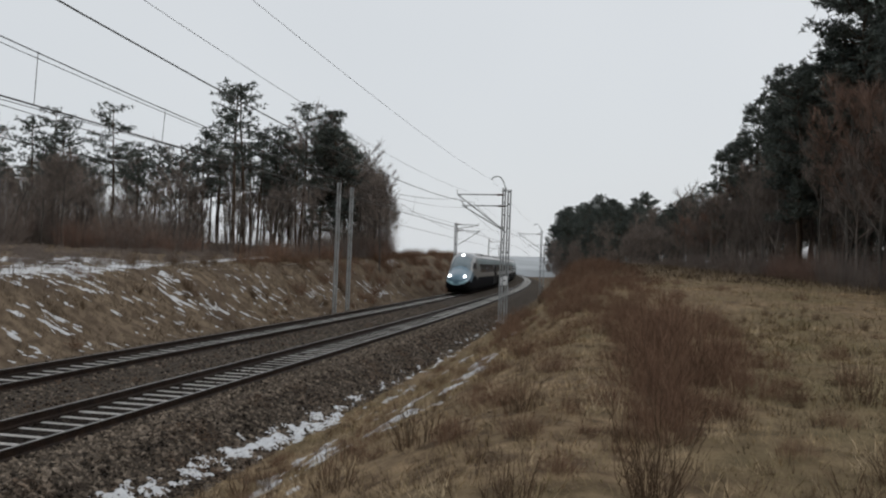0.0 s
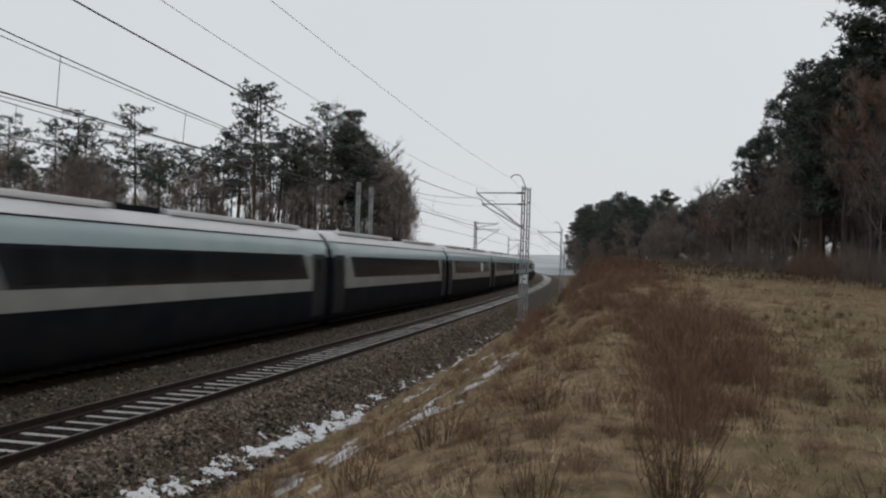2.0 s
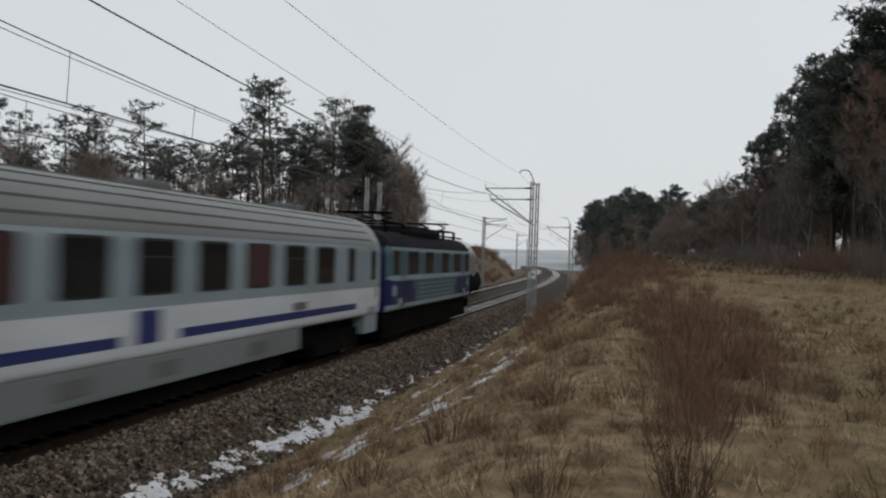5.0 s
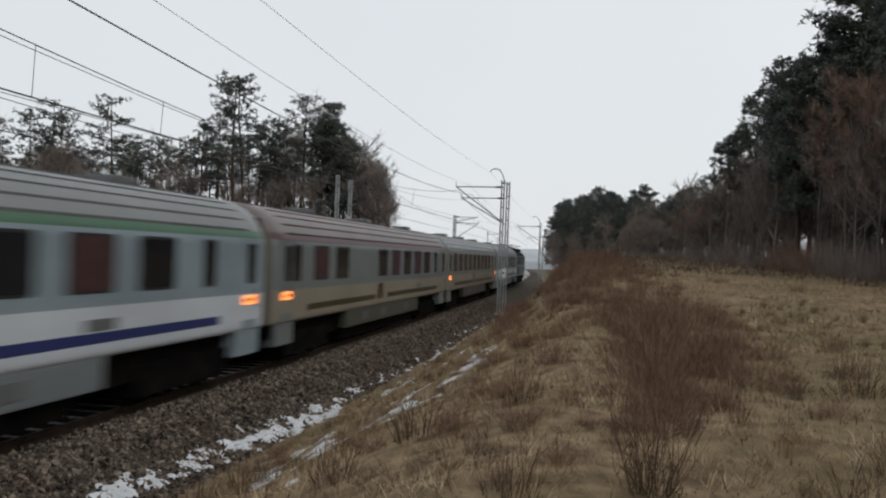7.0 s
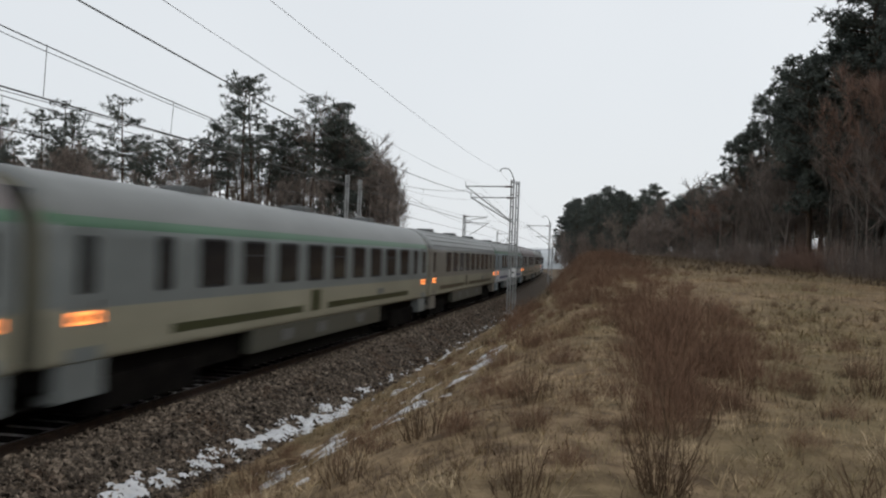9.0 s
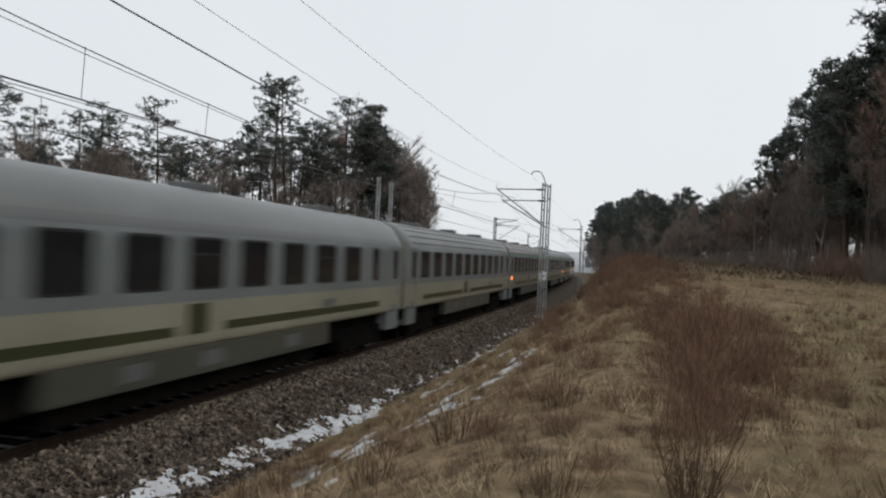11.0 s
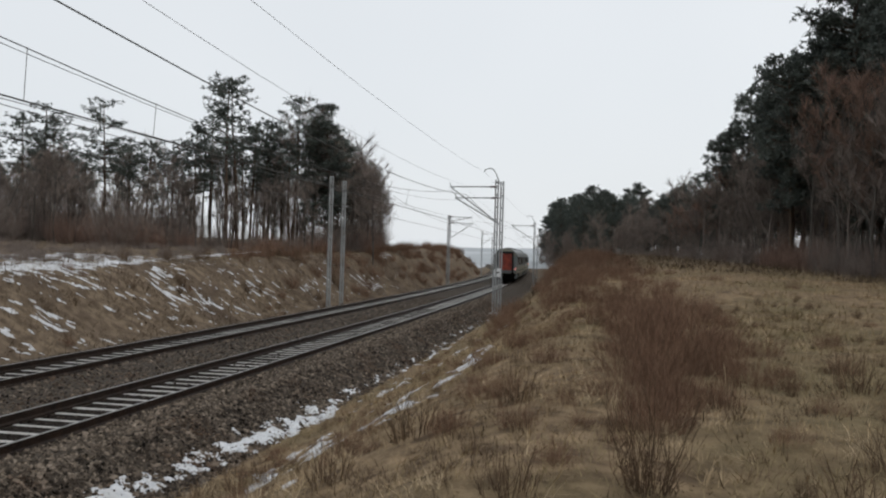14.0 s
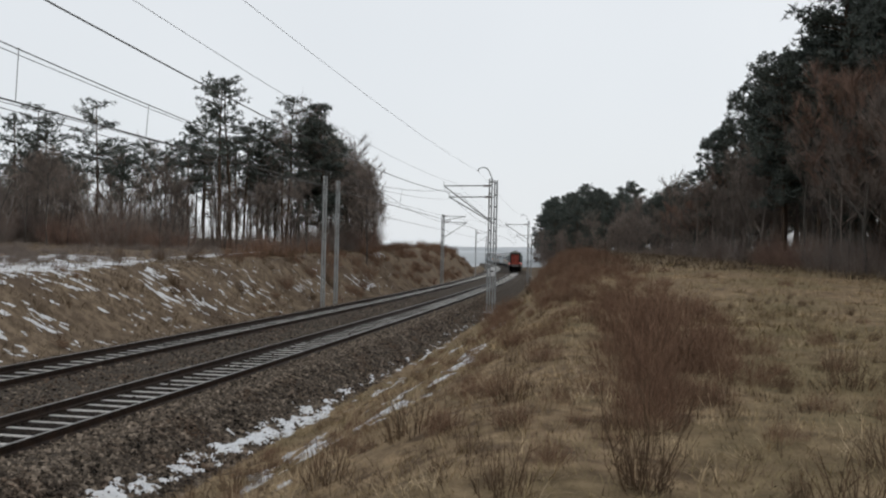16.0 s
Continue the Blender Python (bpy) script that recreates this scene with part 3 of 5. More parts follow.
def plant(proto, x, y, scale=1.0, turn=None, sink=0.1):
    z = ground_at(x, y)[0]
    m = pose(x, y, z - sink, 0, 0, random.uniform(0, 360) if turn is None else turn) @ Matrix.Scale(scale, 4)
    if proto.name not in placed:
        placed[proto.name] = True
        proto.matrix_basis = m
        return proto
    return copy_thing(proto, m)


def bearing(px_deg, dist):
    a = radians(px_deg)
    return dist * math.sin(a), dist * math.cos(a)


def join_plants(spots, material, name, label, category):
    """Many plants (prototype, x, y, scale) joined into one mesh."""
    v, f, n = [], [], 0
    for proto, x, y, scale in spots:
        z, turn = ground_at(x, y)[0] - 0.05, random.uniform(0, 6.283)
        c, d = math.cos(turn) * scale, math.sin(turn) * scale
        for ch in proto.children:
            me = ch.data
            q = np.empty(len(me.vertices) * 3)
            me.vertices.foreach_get("co", q)
            q = q.reshape(-1, 3)
            v.append(np.stack([q[:, 0] * c - q[:, 1] * d + x, q[:, 0] * d + q[:, 1] * c + y, q[:, 2] * scale + z], 1))
            f += [tuple(i + n for i in p.vertices) for p in me.polygons]
            n += len(q)
    return tagged(part(name, mesh_from(np.concatenate(v).tolist(), f, name, (material,))), label, category, kind="stuff")


HAZE, FAR_SHRUBS, BROW = [], [], []


def far_shrub(proto, s, o, scale):
    x, y, _ = on_line(s, o)
    FAR_SHRUBS.append((proto, float(x), float(y), scale))


random.seed(4)
PINES = [pine(11, 15.0, 0.55, 2.3, 1.15), pine(12, 14.0, 0.52, 2.5, 1.1), pine(13, 16.0, 0.60, 2.3, 1.1), pine(14, 13.0, 0.46, 2.2, 1.3), pine(15, 15.5, 0.55, 2.6, 1.1), pine(16, 14.5, 0.68, 1.7)]
SPRUCES = [pine(21, 14.0, 0.22, 2.2, 1.5, 0.2, 32), pine(22, 15.0, 0.28, 2.5, 1.5, 0.3, 32), pine(23, 12.0, 0.2, 2.0, 1.5, 0.25, 32)]
FULL = [pine(24, 15.0, 0.34, 2.1, 1.5, 0.4, 34), pine(25, 14.0, 0.30, 2.2, 1.5, 0.45, 34), pine(26, 16.0, 0.40, 2.2, 1.45, 0.4, 34)]
BARES = [bare_tree(31, 13.0), bare_tree(32, 11.5, 0.36), bare_tree(33, 14.0, 0.30), bare_tree(34, 12.0, 0.30, M_BIRCH)]
BUSHY = [bare_tree(41, 12.0, 0.44, None, M_TWIG, 4.5), bare_tree(42, 10.0, 0.48, None, M_TWIG, 4.5), bare_tree(43, 12.5, 0.42, None, M_RUSSET, 4.5)]
THICK = [thicket(51, 5.5, 5.5, 150, 0.013, M_TWIG, "tall leafless brown undergrowth at the wood's edge", fork=13),
         thicket(52, 4.8, 6.0, 150, 0.012, M_TWIG, "tall leafless brown undergrowth at the wood's edge", fork=13),
         thicket(53, 4.4, 5.5, 150, 0.012, M_RUSSET, "russet leafless undergrowth at the wood's edge", fork=13)]

# ---- wood beyond the left side of the line ----
# bearing from the eye in degrees, distance, kind, height
LEFT_SHOW = [(-25.4, 90, 0, 12.0), (-23.9, 92, 3, 11.6), (-20.9, 88, 1, 13.4), (-18.4, 94, 3, 11.6), (-17.0, 98, 0, 13.0), (-15.7, 90, 3, 13.2), (-13.6, 86, 4, 16.3), (-12.9, 88, 2, 16.5),
             (-12.2, 90, 0, 16.0), (-11.2, 92, 3, 14.6), (-14.6, 95, 1, 14.2), (-10.2, 94, 1, 13.4), (-28.0, 92, 1, 12.5), (-27.0, 96, 0, 12.0), (-30, 94, 4, 13.5), (-22.2, 100, 0, 12.0), (-19.5, 93, 3, 10.8)]
for b, d, k, hgt in LEFT_SHOW:
    x, y = bearing(b, d)
    plant(PINES[k], x, y, hgt / [15.0, 14.0, 16.0, 13.0, 15.5, 14.5][k])
for b, d, k, hgt in ((-7.2, 90, 1, 15.0), (-8.1, 92, 0, 13.6), (-6.5, 95, 2, 12.0)):
    x, y = bearing(b, d)
    plant(SPRUCES[k], x, y, hgt / [14.0, 15.0, 12.0][k])
for k in range(60):
    b = random.uniform(-31, -8.5)
    d = random.uniform(88, 128)
    x, y = bearing(b, d)
    plant(BARES[k % 4] if k % 5 else PINES[k % 3], x, y, random.uniform(0.72, 1.0) * (0.8 if b < -15 else 0.95))
for k in range(19):
    b = random.uniform(-9.0, -3.6)
    d = random.uniform(90, 125)
    x, y = bearing(b, d)
    if ground_at(x, y)[2] > -13.5:
        continue
    plant(BUSHY[k % 2], x, y, random.uniform(0.9, 1.15) * float(np.interp(b, [-9, -6.2, -5, -3.6], [1.12, 1.12, 0.92, 0.62])))
for k in range(70):
    b = -31 + 27.6 * (k + random.random()) / 70
    d = random.uniform(78, 92) + (6 if b > -8 else 0)
    x, y = bearing(b, d)
    if ground_at(x, y)[2] > -13.0:
        continue
    plant(THICK[(k * 7) % 3 if k % 3 else 0], x, y, random.uniform(0.45, 1.25) * (1.1 if b < -16 else (0.62 if b < -8.5 else 1.1)))
# young bare trees along the edge, their trunks showing
for k in range(46):
    b = random.uniform(-31, -15.5) if k % 4 else random.uniform(-15.5, -8)
    x, y = bearing(b, random.uniform(79, 92))
    if ground_at(x, y)[2] < -13.5:
        plant(BARES[k % 4] if k % 3 else BUSHY[k % 2], x, y, random.uniform(0.45, 0.8) * (1 if b < -15.5 else 0.8))
# a second, higher row behind
for k in range(44):
    b = random.uniform(-31, -15) if k % 4 else random.uniform(-9, -4.2)
    x, y = bearing(b, random.uniform(92, 108))
    if ground_at(x, y)[2] < -12.5:
        plant(THICK[k % 3], x, y, random.uniform(0.9, 1.75))
for k in range(12):
    x, y = bearing(random.uniform(-6.0, -3.3), random.uniform(86, 112))
    if ground_at(x, y)[2] < -11.8:
        plant(BUSHY[k % 2], x, y, random.uniform(0.62, 0.9))
# a brown haze of bare crowns behind
for k in range(56):
    b = random.uniform(-31, -16) if k % 7 else random.uniform(-16, -9)
    x, y = bearing(b, random.uniform(92, 118))
    if k % 2:
        HAZE.append((BUSHY[k % 3], x, y, random.uniform(0.55, 0.85) * (1 if b < -16 else 0.6)))
# slender trunks with high crowns
for k in range(28):
    x, y = bearing(random.uniform(-18, -8.5), random.uniform(84, 112))
    plant(PINES[(2, 0, 2, 5)[k % 4]] if k % 2 else BARES[k % 4], x, y, random.uniform(0.78, 0.98))

# ---- wood on the right ----
EDGE = [(38, 20), (25.5, 44), (26.5, 60), (28, 80), (30, 106), (32.5, 146), (37, 220), (43, 320), (52, 450)]
elen = np.concatenate([[0], np.cumsum([math.dist(EDGE[i], EDGE[i + 1]) for i in range(len(EDGE) - 1)])])


def edge_at(u, back):
    x, y = np.interp(u, elen, [p[0] for p in EDGE]), np.interp(u, elen, [p[1] for p in EDGE])
    x2, y2 = np.interp(u + 1, elen, [p[0] for p in EDGE]), np.interp(u + 1, elen, [p[1] for p in EDGE])
    dx, dy = x2 - x, y2 - y
    n = math.hypot(dx, dy) + 1e-6
    return float(x + dy / n * back), float(y - dx / n * back)


u = 14.0
while u < elen[-1]:
    gap = 2.3 if u < 160 else 5.0
    for back in (1.8, 5.5, 10.0, 16.0, 22.0) if u < 110 else (1.8, 5.5, 10.0, 16.0) if u < 160 else (3.0, 8.0, 14.0):
        x, y = edge_at(u + random.uniform(-1.2, 1.2), back + random.uniform(-1.3, 1.3))
        q = random.random()
        if back < 3.5:
            p = random.choice(FULL) if q < 0.16 else random.choice(BARES[:3] + BUSHY + BUSHY)
        else:
            p = random.choice(FULL) if q < 0.5 else (random.choice(SPRUCES) if q < 0.8 else random.choice(BARES[:3] + BUSHY))
        size = random.uniform(0.86, 1.14) * (0.9 if back < 5 else 1.06) * float(np.interp(u, [20, 45, 62, 78, 95, 129, 160, 220, 400], [1.25, 1.08, 0.99, 0.92, 0.56, 0.49, 0.62, 0.95, 1.4]))
        if p in BUSHY + BARES and (back > 3.5 or u > 120):
            HAZE.append((p, x, y, size))
        else:
            plant(p, x, y, size)
    for back in (-0.6, 1.5, 4.0, 7.0, 14.0, 24.0) if u < 100 else (-0.6, 1.5, 4.0, 7.0) if u < 160 else (0.5, 3.0):
        if random.random() < 0.85:
            x, y = edge_at(u + random.uniform(-1.3, 1.3), back + random.uniform(-1.2, 1.2))
            p, size = random.choice(THICK + BUSHY) if back > 0 else random.choice(THICK), random.uniform(0.35, 1.25) * (0.8 if back < 0 else 1.0) * (1.0 if u < 75 else 0.7)
            if p in BUSHY or back > 10:
                HAZE.append((p, x, y, size))
            else:
                plant(p, x, y, size)
    u += gap * 1.25

# unseen trees added beside and behind the camera, keeping sky light off the trains
for k in range(70):
    y = -110 + 150 * random.random()
    x = float(np.interp(y, [-110, -20, 20, 44], [16, 24, 33, 29])) + 12 * random.random() + (3 if y > 15 else 0)
    plant(random.choice(PINES[:5] + SPRUCES), x, y, random.uniform(0.95, 1.25))

# ---- shrubs and dead stalks on the meadow and bank ----
M_STALK = mat("dead_stalks", (0.085, 0.055, 0.035), (0.16, 0.11, 0.07), scale=2, rough=0.95, random_amt=0.4, spec=0.1)
M_REDSTALK = mat("reddish_stalks", (0.135, 0.080, 0.054), (0.22, 0.138, 0.092), scale=2, rough=0.95, random_amt=0.45, spec=0.1)
STALKS = [thicket(61, 1.12, 0.42, 58, 0.006, M_STALK, "dry brown bush of thin dead stalks", "dry_bush", 4, splay=0.09),
          thicket(62, 0.6, 0.45, 42, 0.005, M_STALK, "sparse tuft of dry dead stalks", "dry_bush", 3)]
REDS = [thicket(63, 1.15, 1.3, 130, 0.0045, M_REDSTALK, "reddish-brown leafless shrub in dry grass", "meadow_shrub", 6),
        thicket(64, 1.0, 1.5, 120, 0.0045, M_REDSTALK, "reddish-brown leafless shrub in dry grass", "meadow_shrub", 6)]


def plant_so(proto, s, o, scale):
    x, y, _ = on_line(s, o)
    return plant(proto, float(x), float(y), scale, sink=0.03)


for s0, o0, k, sc in ((7.7, 9.8, 0, 0.8), (13.2, 5.0, 1, 1.1), (12.6, 4.3, 1, 1.0), (10.2, 7.7, 1, 1.1), (9.4, 7.1, 1, 0.9), (7.4, 8.9, 1, 0.8), (7.2, 11.0, 1, 1.0), (8.6, 11.6, 1, 0.9),
                      (14.0, 4.2, 1, 1.0), (11.0, 8.6, 1, 0.9), (12.0, 12.2, 1, 1.1)):
    plant_so(STALKS[k], s0, o0, sc)
for k in range(20):
    t = random.random()
    s0 = 10.4 + 11.0 * t
    o0 = 10.1 + random.gauss(0, 0.5) + 0.05 * (s0 - 10)
    plant_so(REDS[k % 2], s0, o0, random.uniform(0.45, 1.08))
for s0, o0, sc in ((12.5, 10.0, 1.15), (14.0, 10.5, 1.25), (16.5, 10.2, 1.3), (19.0, 10.6, 1.3), (10.6, 10.1, 0.75), (9.6, 10.0, 0.6)):
    plant_so(REDS[0], s0, o0, sc)
for k in range(12):
    plant_so(REDS[k % 2], 9.5 + 9 * random.random(), 10.0 + random.gauss(0, 1.2), random.uniform(0.25, 0.6))
for k in range(48):
    s0 = 24 + 75 * random.random()
    o0 = 8.4 + random.gauss(0, 1.0) + 0.01 * s0
    plant_so(REDS[k % 2], s0, max(o0, 5.2), random.uniform(0.7, 1.5))
for k in range(26):
    far_shrub(REDS[k % 2], 50 + 110 * random.random(), -random.uniform(10.5, 15), random.uniform(0.9, 1.7))
for k in range(16):
    plant_so(REDS[k % 2], 15 + 13 * random.random(), 10.4 + random.gauss(0, 0.7), random.uniform(0.7, 1.2))
for k in range(46):
    far_shrub(REDS[k % 2], 60 + 90 * random.random(), random.uniform(5.5, 11), random.uniform(0.8, 1.5))
for k in range(30):
    far_shrub(REDS[k % 2], 90 + 90 * random.random(), -random.uniform(10.5, 16), random.uniform(0.8, 1.5))
for k in range(110):
    far_shrub(REDS[k % 2], 68 + 130 * random.random() ** 0.9, -random.uniform(9.3, 16), random.uniform(0.8, 1.6))
for k in range(130):
    far_shrub(REDS[k % 2], 26 + 60 * random.random(), random.uniform(5.6, 12.5), random.uniform(0.35, 0.95))
for k in range(22):
    plant_so(REDS[k % 2], 26 + 50 * random.random(), 9.6 + random.gauss(0, 1.2), random.uniform(0.5, 0.9))
for k in range(150):
    s0, o0 = 4.5 + 26 * random.random() ** 1.2, random.uniform(4.0, 15.5)
    plant_so(STALKS[1] if k % 3 else STALKS[0], s0, o0, random.uniform(0.22, 0.5))
for s0, o0 in ((41.0, 14.5), (47.0, 13.0), (36, 16.5)):
    plant_so(REDS[1], s0, o0, 0.8)

for k in range(230):
    x, y = bearing(random.uniform(-31, -12), 44 + 38 * random.random())
    if ground_at(x, y)[2] < -15.0:
        BROW.append((REDS[k % 2], x, y, random.uniform(0.35, 0.8)))
WEEDS = []
for k in range(150):
    x, y, _ = on_line(10.5 + 22 * random.random(), random.uniform(3.5, 7.2))
    WEEDS.append((STALKS[1] if k % 3 else REDS[k % 2], float(x), float(y), random.uniform(0.22, 0.55) * (1.0 if k % 3 else 0.6)))
for k in range(70):
    x, y, _ = on_line(8 + 20 * random.random(), 10.2 + random.gauss(0, 1.6))
    WEEDS.append((REDS[k % 2], float(x), float(y), random.uniform(0.2, 0.5)))
join_plants(WEEDS, M_REDSTALK, "dead_weeds", "reddish dead weeds on the foot of the bank", "weeds")
join_plants(FAR_SHRUBS, M_REDSTALK, "shrub_belt", "reddish-brown leafless scrub on the banks of the cutting", "shrubs")
join_plants(BROW, M_TWIG, "scrub", "low dark scrub before the wood's edge", "shrubs")
join_plants(HAZE, M_TWIG, "bare_woodland", "leafless brown trees deep in the wood", "woodland")

# ---- grass ----
M_SLOPEGRASS = mat("slope_grass", (0.12, 0.088, 0.058), (0.26, 0.20, 0.135), scale=0.8, rough=0.95, random_amt=0.5, spec=0.1, c3=(0.085, 0.06, 0.042), scale3=0.3, amt3=0.9)
M_STRAW = mat("pale_straw", (0.30, 0.22, 0.13), (0.52, 0.41, 0.27), scale=0.8, rough=0.9, random_amt=0.4, spec=0.15)
M_GRASS = mat("dry_grass", (0.165, 0.112, 0.064), (0.38, 0.278, 0.162), scale=0.8, rough=0.95, random_amt=0.5, spec=0.1, c3=(0.20, 0.165, 0.088), scale3=0.22, amt3=0.75)


def grass(n, s_pick, o_pick, length, width, lie, seed, name, label, tuft=1, spread=0.12, m_=None):
    r = np.random.default_rng(seed)
    s, o = np.repeat(s_pick(r, n), tuft), np.repeat(o_pick(r, n), tuft)
    s, o = s + r.normal(0, spread, len(s)), o + r.normal(0, spread, len(o))
    keep = (o > 3.1) | (o < -8.2)
    s, o = s[keep], o[keep]
    m = len(s)
    x, y, _ = on_line(s, o)
    z = grid_z(s, o) - 0.015
    base = np.stack([x, y, z], 1)
    a = r.uniform(0, 6.283, m) if tuft == 1 else r.normal(np.repeat(r.uniform(0, 6.283, n), tuft)[keep], 0.9)
    tilt = lie * r.uniform(0.35, 1.15, m)
    d = np.stack([np.cos(a) * np.sin(tilt), np.sin(a) * np.sin(tilt), np.cos(tilt)], 1)
    side = np.stack([-np.sin(a), np.cos(a), np.zeros(m)], 1)
    L = length * r.lognormal(0, 0.35, (m, 1))
    W = width * r.uniform(0.6, 1.4, (m, 1))
    mid = base + d * L * 0.55
    tip = base + d * L + np.stack([np.cos(a), np.sin(a), -0.6 * np.ones(m)], 1) * L * 0.25 * r.random((m, 1))
    v = np.stack([base - side * W / 2, base + side * W / 2, mid + side * W / 3, mid - side * W / 3, tip], 1).reshape(-1, 3)
    k = 5 * np.arange(m)
    f = [(i, i + 1, i + 2, i + 3) for i in k] + [(i + 3, i + 2, i + 4) for i in k]
    tagged(part(name, mesh_from(v.tolist(), f, name, (m_ or M_GRASS,))), label, "grass", kind="stuff")


grass(7600, lambda r, n: 4 + 20 * r.random(n) ** 1.25, lambda r, n: r.uniform(3.2, 14.5, n), 0.115, 0.0055, 1.42, 71, "meadow_grass", "matted straw-brown winter grass on the meadow", 14, 0.085)
grass(700, lambda r, n: 4 + 20 * r.random(n) ** 1.2, lambda r, n: r.uniform(3.4, 14.5, n), 0.2, 0.006, 1.25, 75, "grass_tufts", "taller straw tufts in the meadow", 16, 0.05, M_STRAW)
M_THATCH = mat("dark_thatch", (0.06, 0.040, 0.027), (0.13, 0.088, 0.056), scale=1.0, rough=0.95, random_amt=0.5, spec=0.1)
grass(900, lambda r, n: 4.5 + 24 * r.random(n) ** 1.2, lambda r, n: r.uniform(3.4, 15, n), 0.13, 0.007, 1.3, 77, "thatch_grass", "dark matted thatch in the meadow", 26, 0.11, M_THATCH)
grass(3600, lambda r, n: 18 + 50 * r.random(n) ** 1.2, lambda r, n: r.uniform(3.3, 26, n), 0.20, 0.013, 1.25, 72, "meadow_grass", "dry brown winter grass on the bank and meadow", 12, 0.22)
grass(2200, lambda r, n: 50 + 90 * r.random(n), lambda r, n: r.uniform(3.5, 30, n), 0.4, 0.05, 1.0, 73, "meadow_grass", "dry brown winter grass on the far meadow", 8, 0.5, M_SLOPEGRASS)
grass(3400, lambda r, n: 14 + 95 * r.random(n) ** 1.2, lambda r, n: -r.uniform(8.4, 15.5, n), 0.24, 0.02, 0.95, 74, "slope_grass", "dry brown grass on the cutting slope", 10, 0.2, M_SLOPEGRASS)
grass(2400, lambda r, n: 14 + 80 * r.random(n), lambda r, n: -r.uniform(14.5, 42, n), 0.17, 0.03, 1.1, 76, "plateau_grass", "tussocky brown grass at the wood's edge", 8, 0.3, M_SLOPEGRASS)
# dark weeds on the cutting slope
for k in range(46):
    plant_so(STALKS[k % 2] if k % 3 else REDS[k % 2], 24 + 60 * random.random(), -random.uniform(9.0, 14.5), random.uniform(0.7, 1.5))

# ================= trains =================
MOVING = []
M_SILVER = mat("silver_train_paint", (0.20, 0.205, 0.20), (0.265, 0.27, 0.262), scale=0.8, rough=0.35, coat=0.3, c3=(0.19, 0.185, 0.165), scale3=0.5, amt3=0.4)
M_ROOF1 = mat("dusty_silver_roof", (0.50, 0.50, 0.51), (0.68, 0.68, 0.69), scale=1.2, rough=0.5, stretch=(1, 0.25, 1), c3=(0.42, 0.42, 0.42), scale3=1.2, amt3=0.4)
M_AQUA = mat("turquoise_train_paint", (0.085, 0.165, 0.225), (0.115, 0.205, 0.265), scale=0.6, rough=0.3, coat=0.5)
M_LIP = mat("pale_turquoise_paint", (0.32, 0.54, 0.62), (0.4, 0.6, 0.68), scale=0.6, rough=0.3, coat=0.5)
M_PALE = mat("pale_blue_band", (0.27, 0.35, 0.37), (0.33, 0.40, 0.42), scale=0.5, rough=0.35, coat=0.3)
M_NAVY = mat("dark_navy_skirt", (0.005, 0.006, 0.009), (0.010, 0.011, 0.014), scale=1.5, rough=0.8, c3=(0.018, 0.016, 0.014), scale3=0.7, amt3=0.4, spec=0.05)
M_BROW = mat("graphite_cab_top", (0.07, 0.08, 0.095), (0.10, 0.11, 0.125), scale=1.0, rough=0.3, coat=0.4)
M_GLASS = mat("dark_train_glass", (0.012, 0.014, 0.017), (0.022, 0.024, 0.027), scale=0.5, rough=0.08, spec=0.35)
M_SCREEN = mat("windscreen_glass", (0.11, 0.15, 0.17), (0.17, 0.21, 0.23), scale=0.7, rough=0.08, spec=0.7)
M_PANE = mat("pane_glass", (0.007, 0.008, 0.010), (0.014, 0.015, 0.017), scale=0.4, rough=0.12, spec=0.25)
# near-black: the shade beneath the cars is put into this colour
M_DARK = mat("shade_black_underframe", (0.004, 0.0035, 0.0035), (0.010, 0.009, 0.008), scale=3, rough=0.95, bump=0.3, spec=0.03)
M_DOORGREY = mat("graphite_train_door", (0.009, 0.010, 0.012), (0.018, 0.019, 0.021), scale=1, rough=0.5, spec=0.2)
M_RUBBER = mat("black_rubber", (0.012, 0.012, 0.012), (0.02, 0.02, 0.02), scale=5, rough=0.9)
M_BLIND = mat("white_window_blind", (0.55, 0.55, 0.5), (0.62, 0.62, 0.58), scale=3, rough=0.7)
M_STEEL = mat("bare_steel", (0.25, 0.25, 0.25), (0.4, 0.4, 0.4), scale=4, rough=0.4, metal=0.9)
M_LAMP = glow("headlamp_glow", (0.93, 0.98, 1.0), 9.0)
M_TAIL = glow("tail_lamp_glow", (1.0, 0.30, 0.25), 2.2)
M_ORANGE = glow("amber_display_glow", (1.0, 0.30, 0.08), 1.5)
M_ORANGE_DK = mat("dark_display_bar", (0.25, 0.05, 0.01), (0.3, 0.07, 0.01), rough=0.6)

SEC = [(1.20, 0.32), (1.34, 0.55), (1.39, 0.95), (1.405, 1.30), (1.41, 1.60), (1.411, 1.66), (1.415, 2.00), (1.40, 2.55), (1.37, 3.02), (1.32, 3.38), (1.20, 3.70),
       (0.93, 4.0), (0.55, 4.15), (0.0, 4.20)]


def side_x(sec, z):
    zs = [p[1] for p in sec]
    xs = [p[0] for p in sec]
    return float(np.interp(z, zs, xs))


def full_section(sec):
    return [(x, z) for x, z in sec] + [(-x, z) for x, z in sec[-2::-1]]


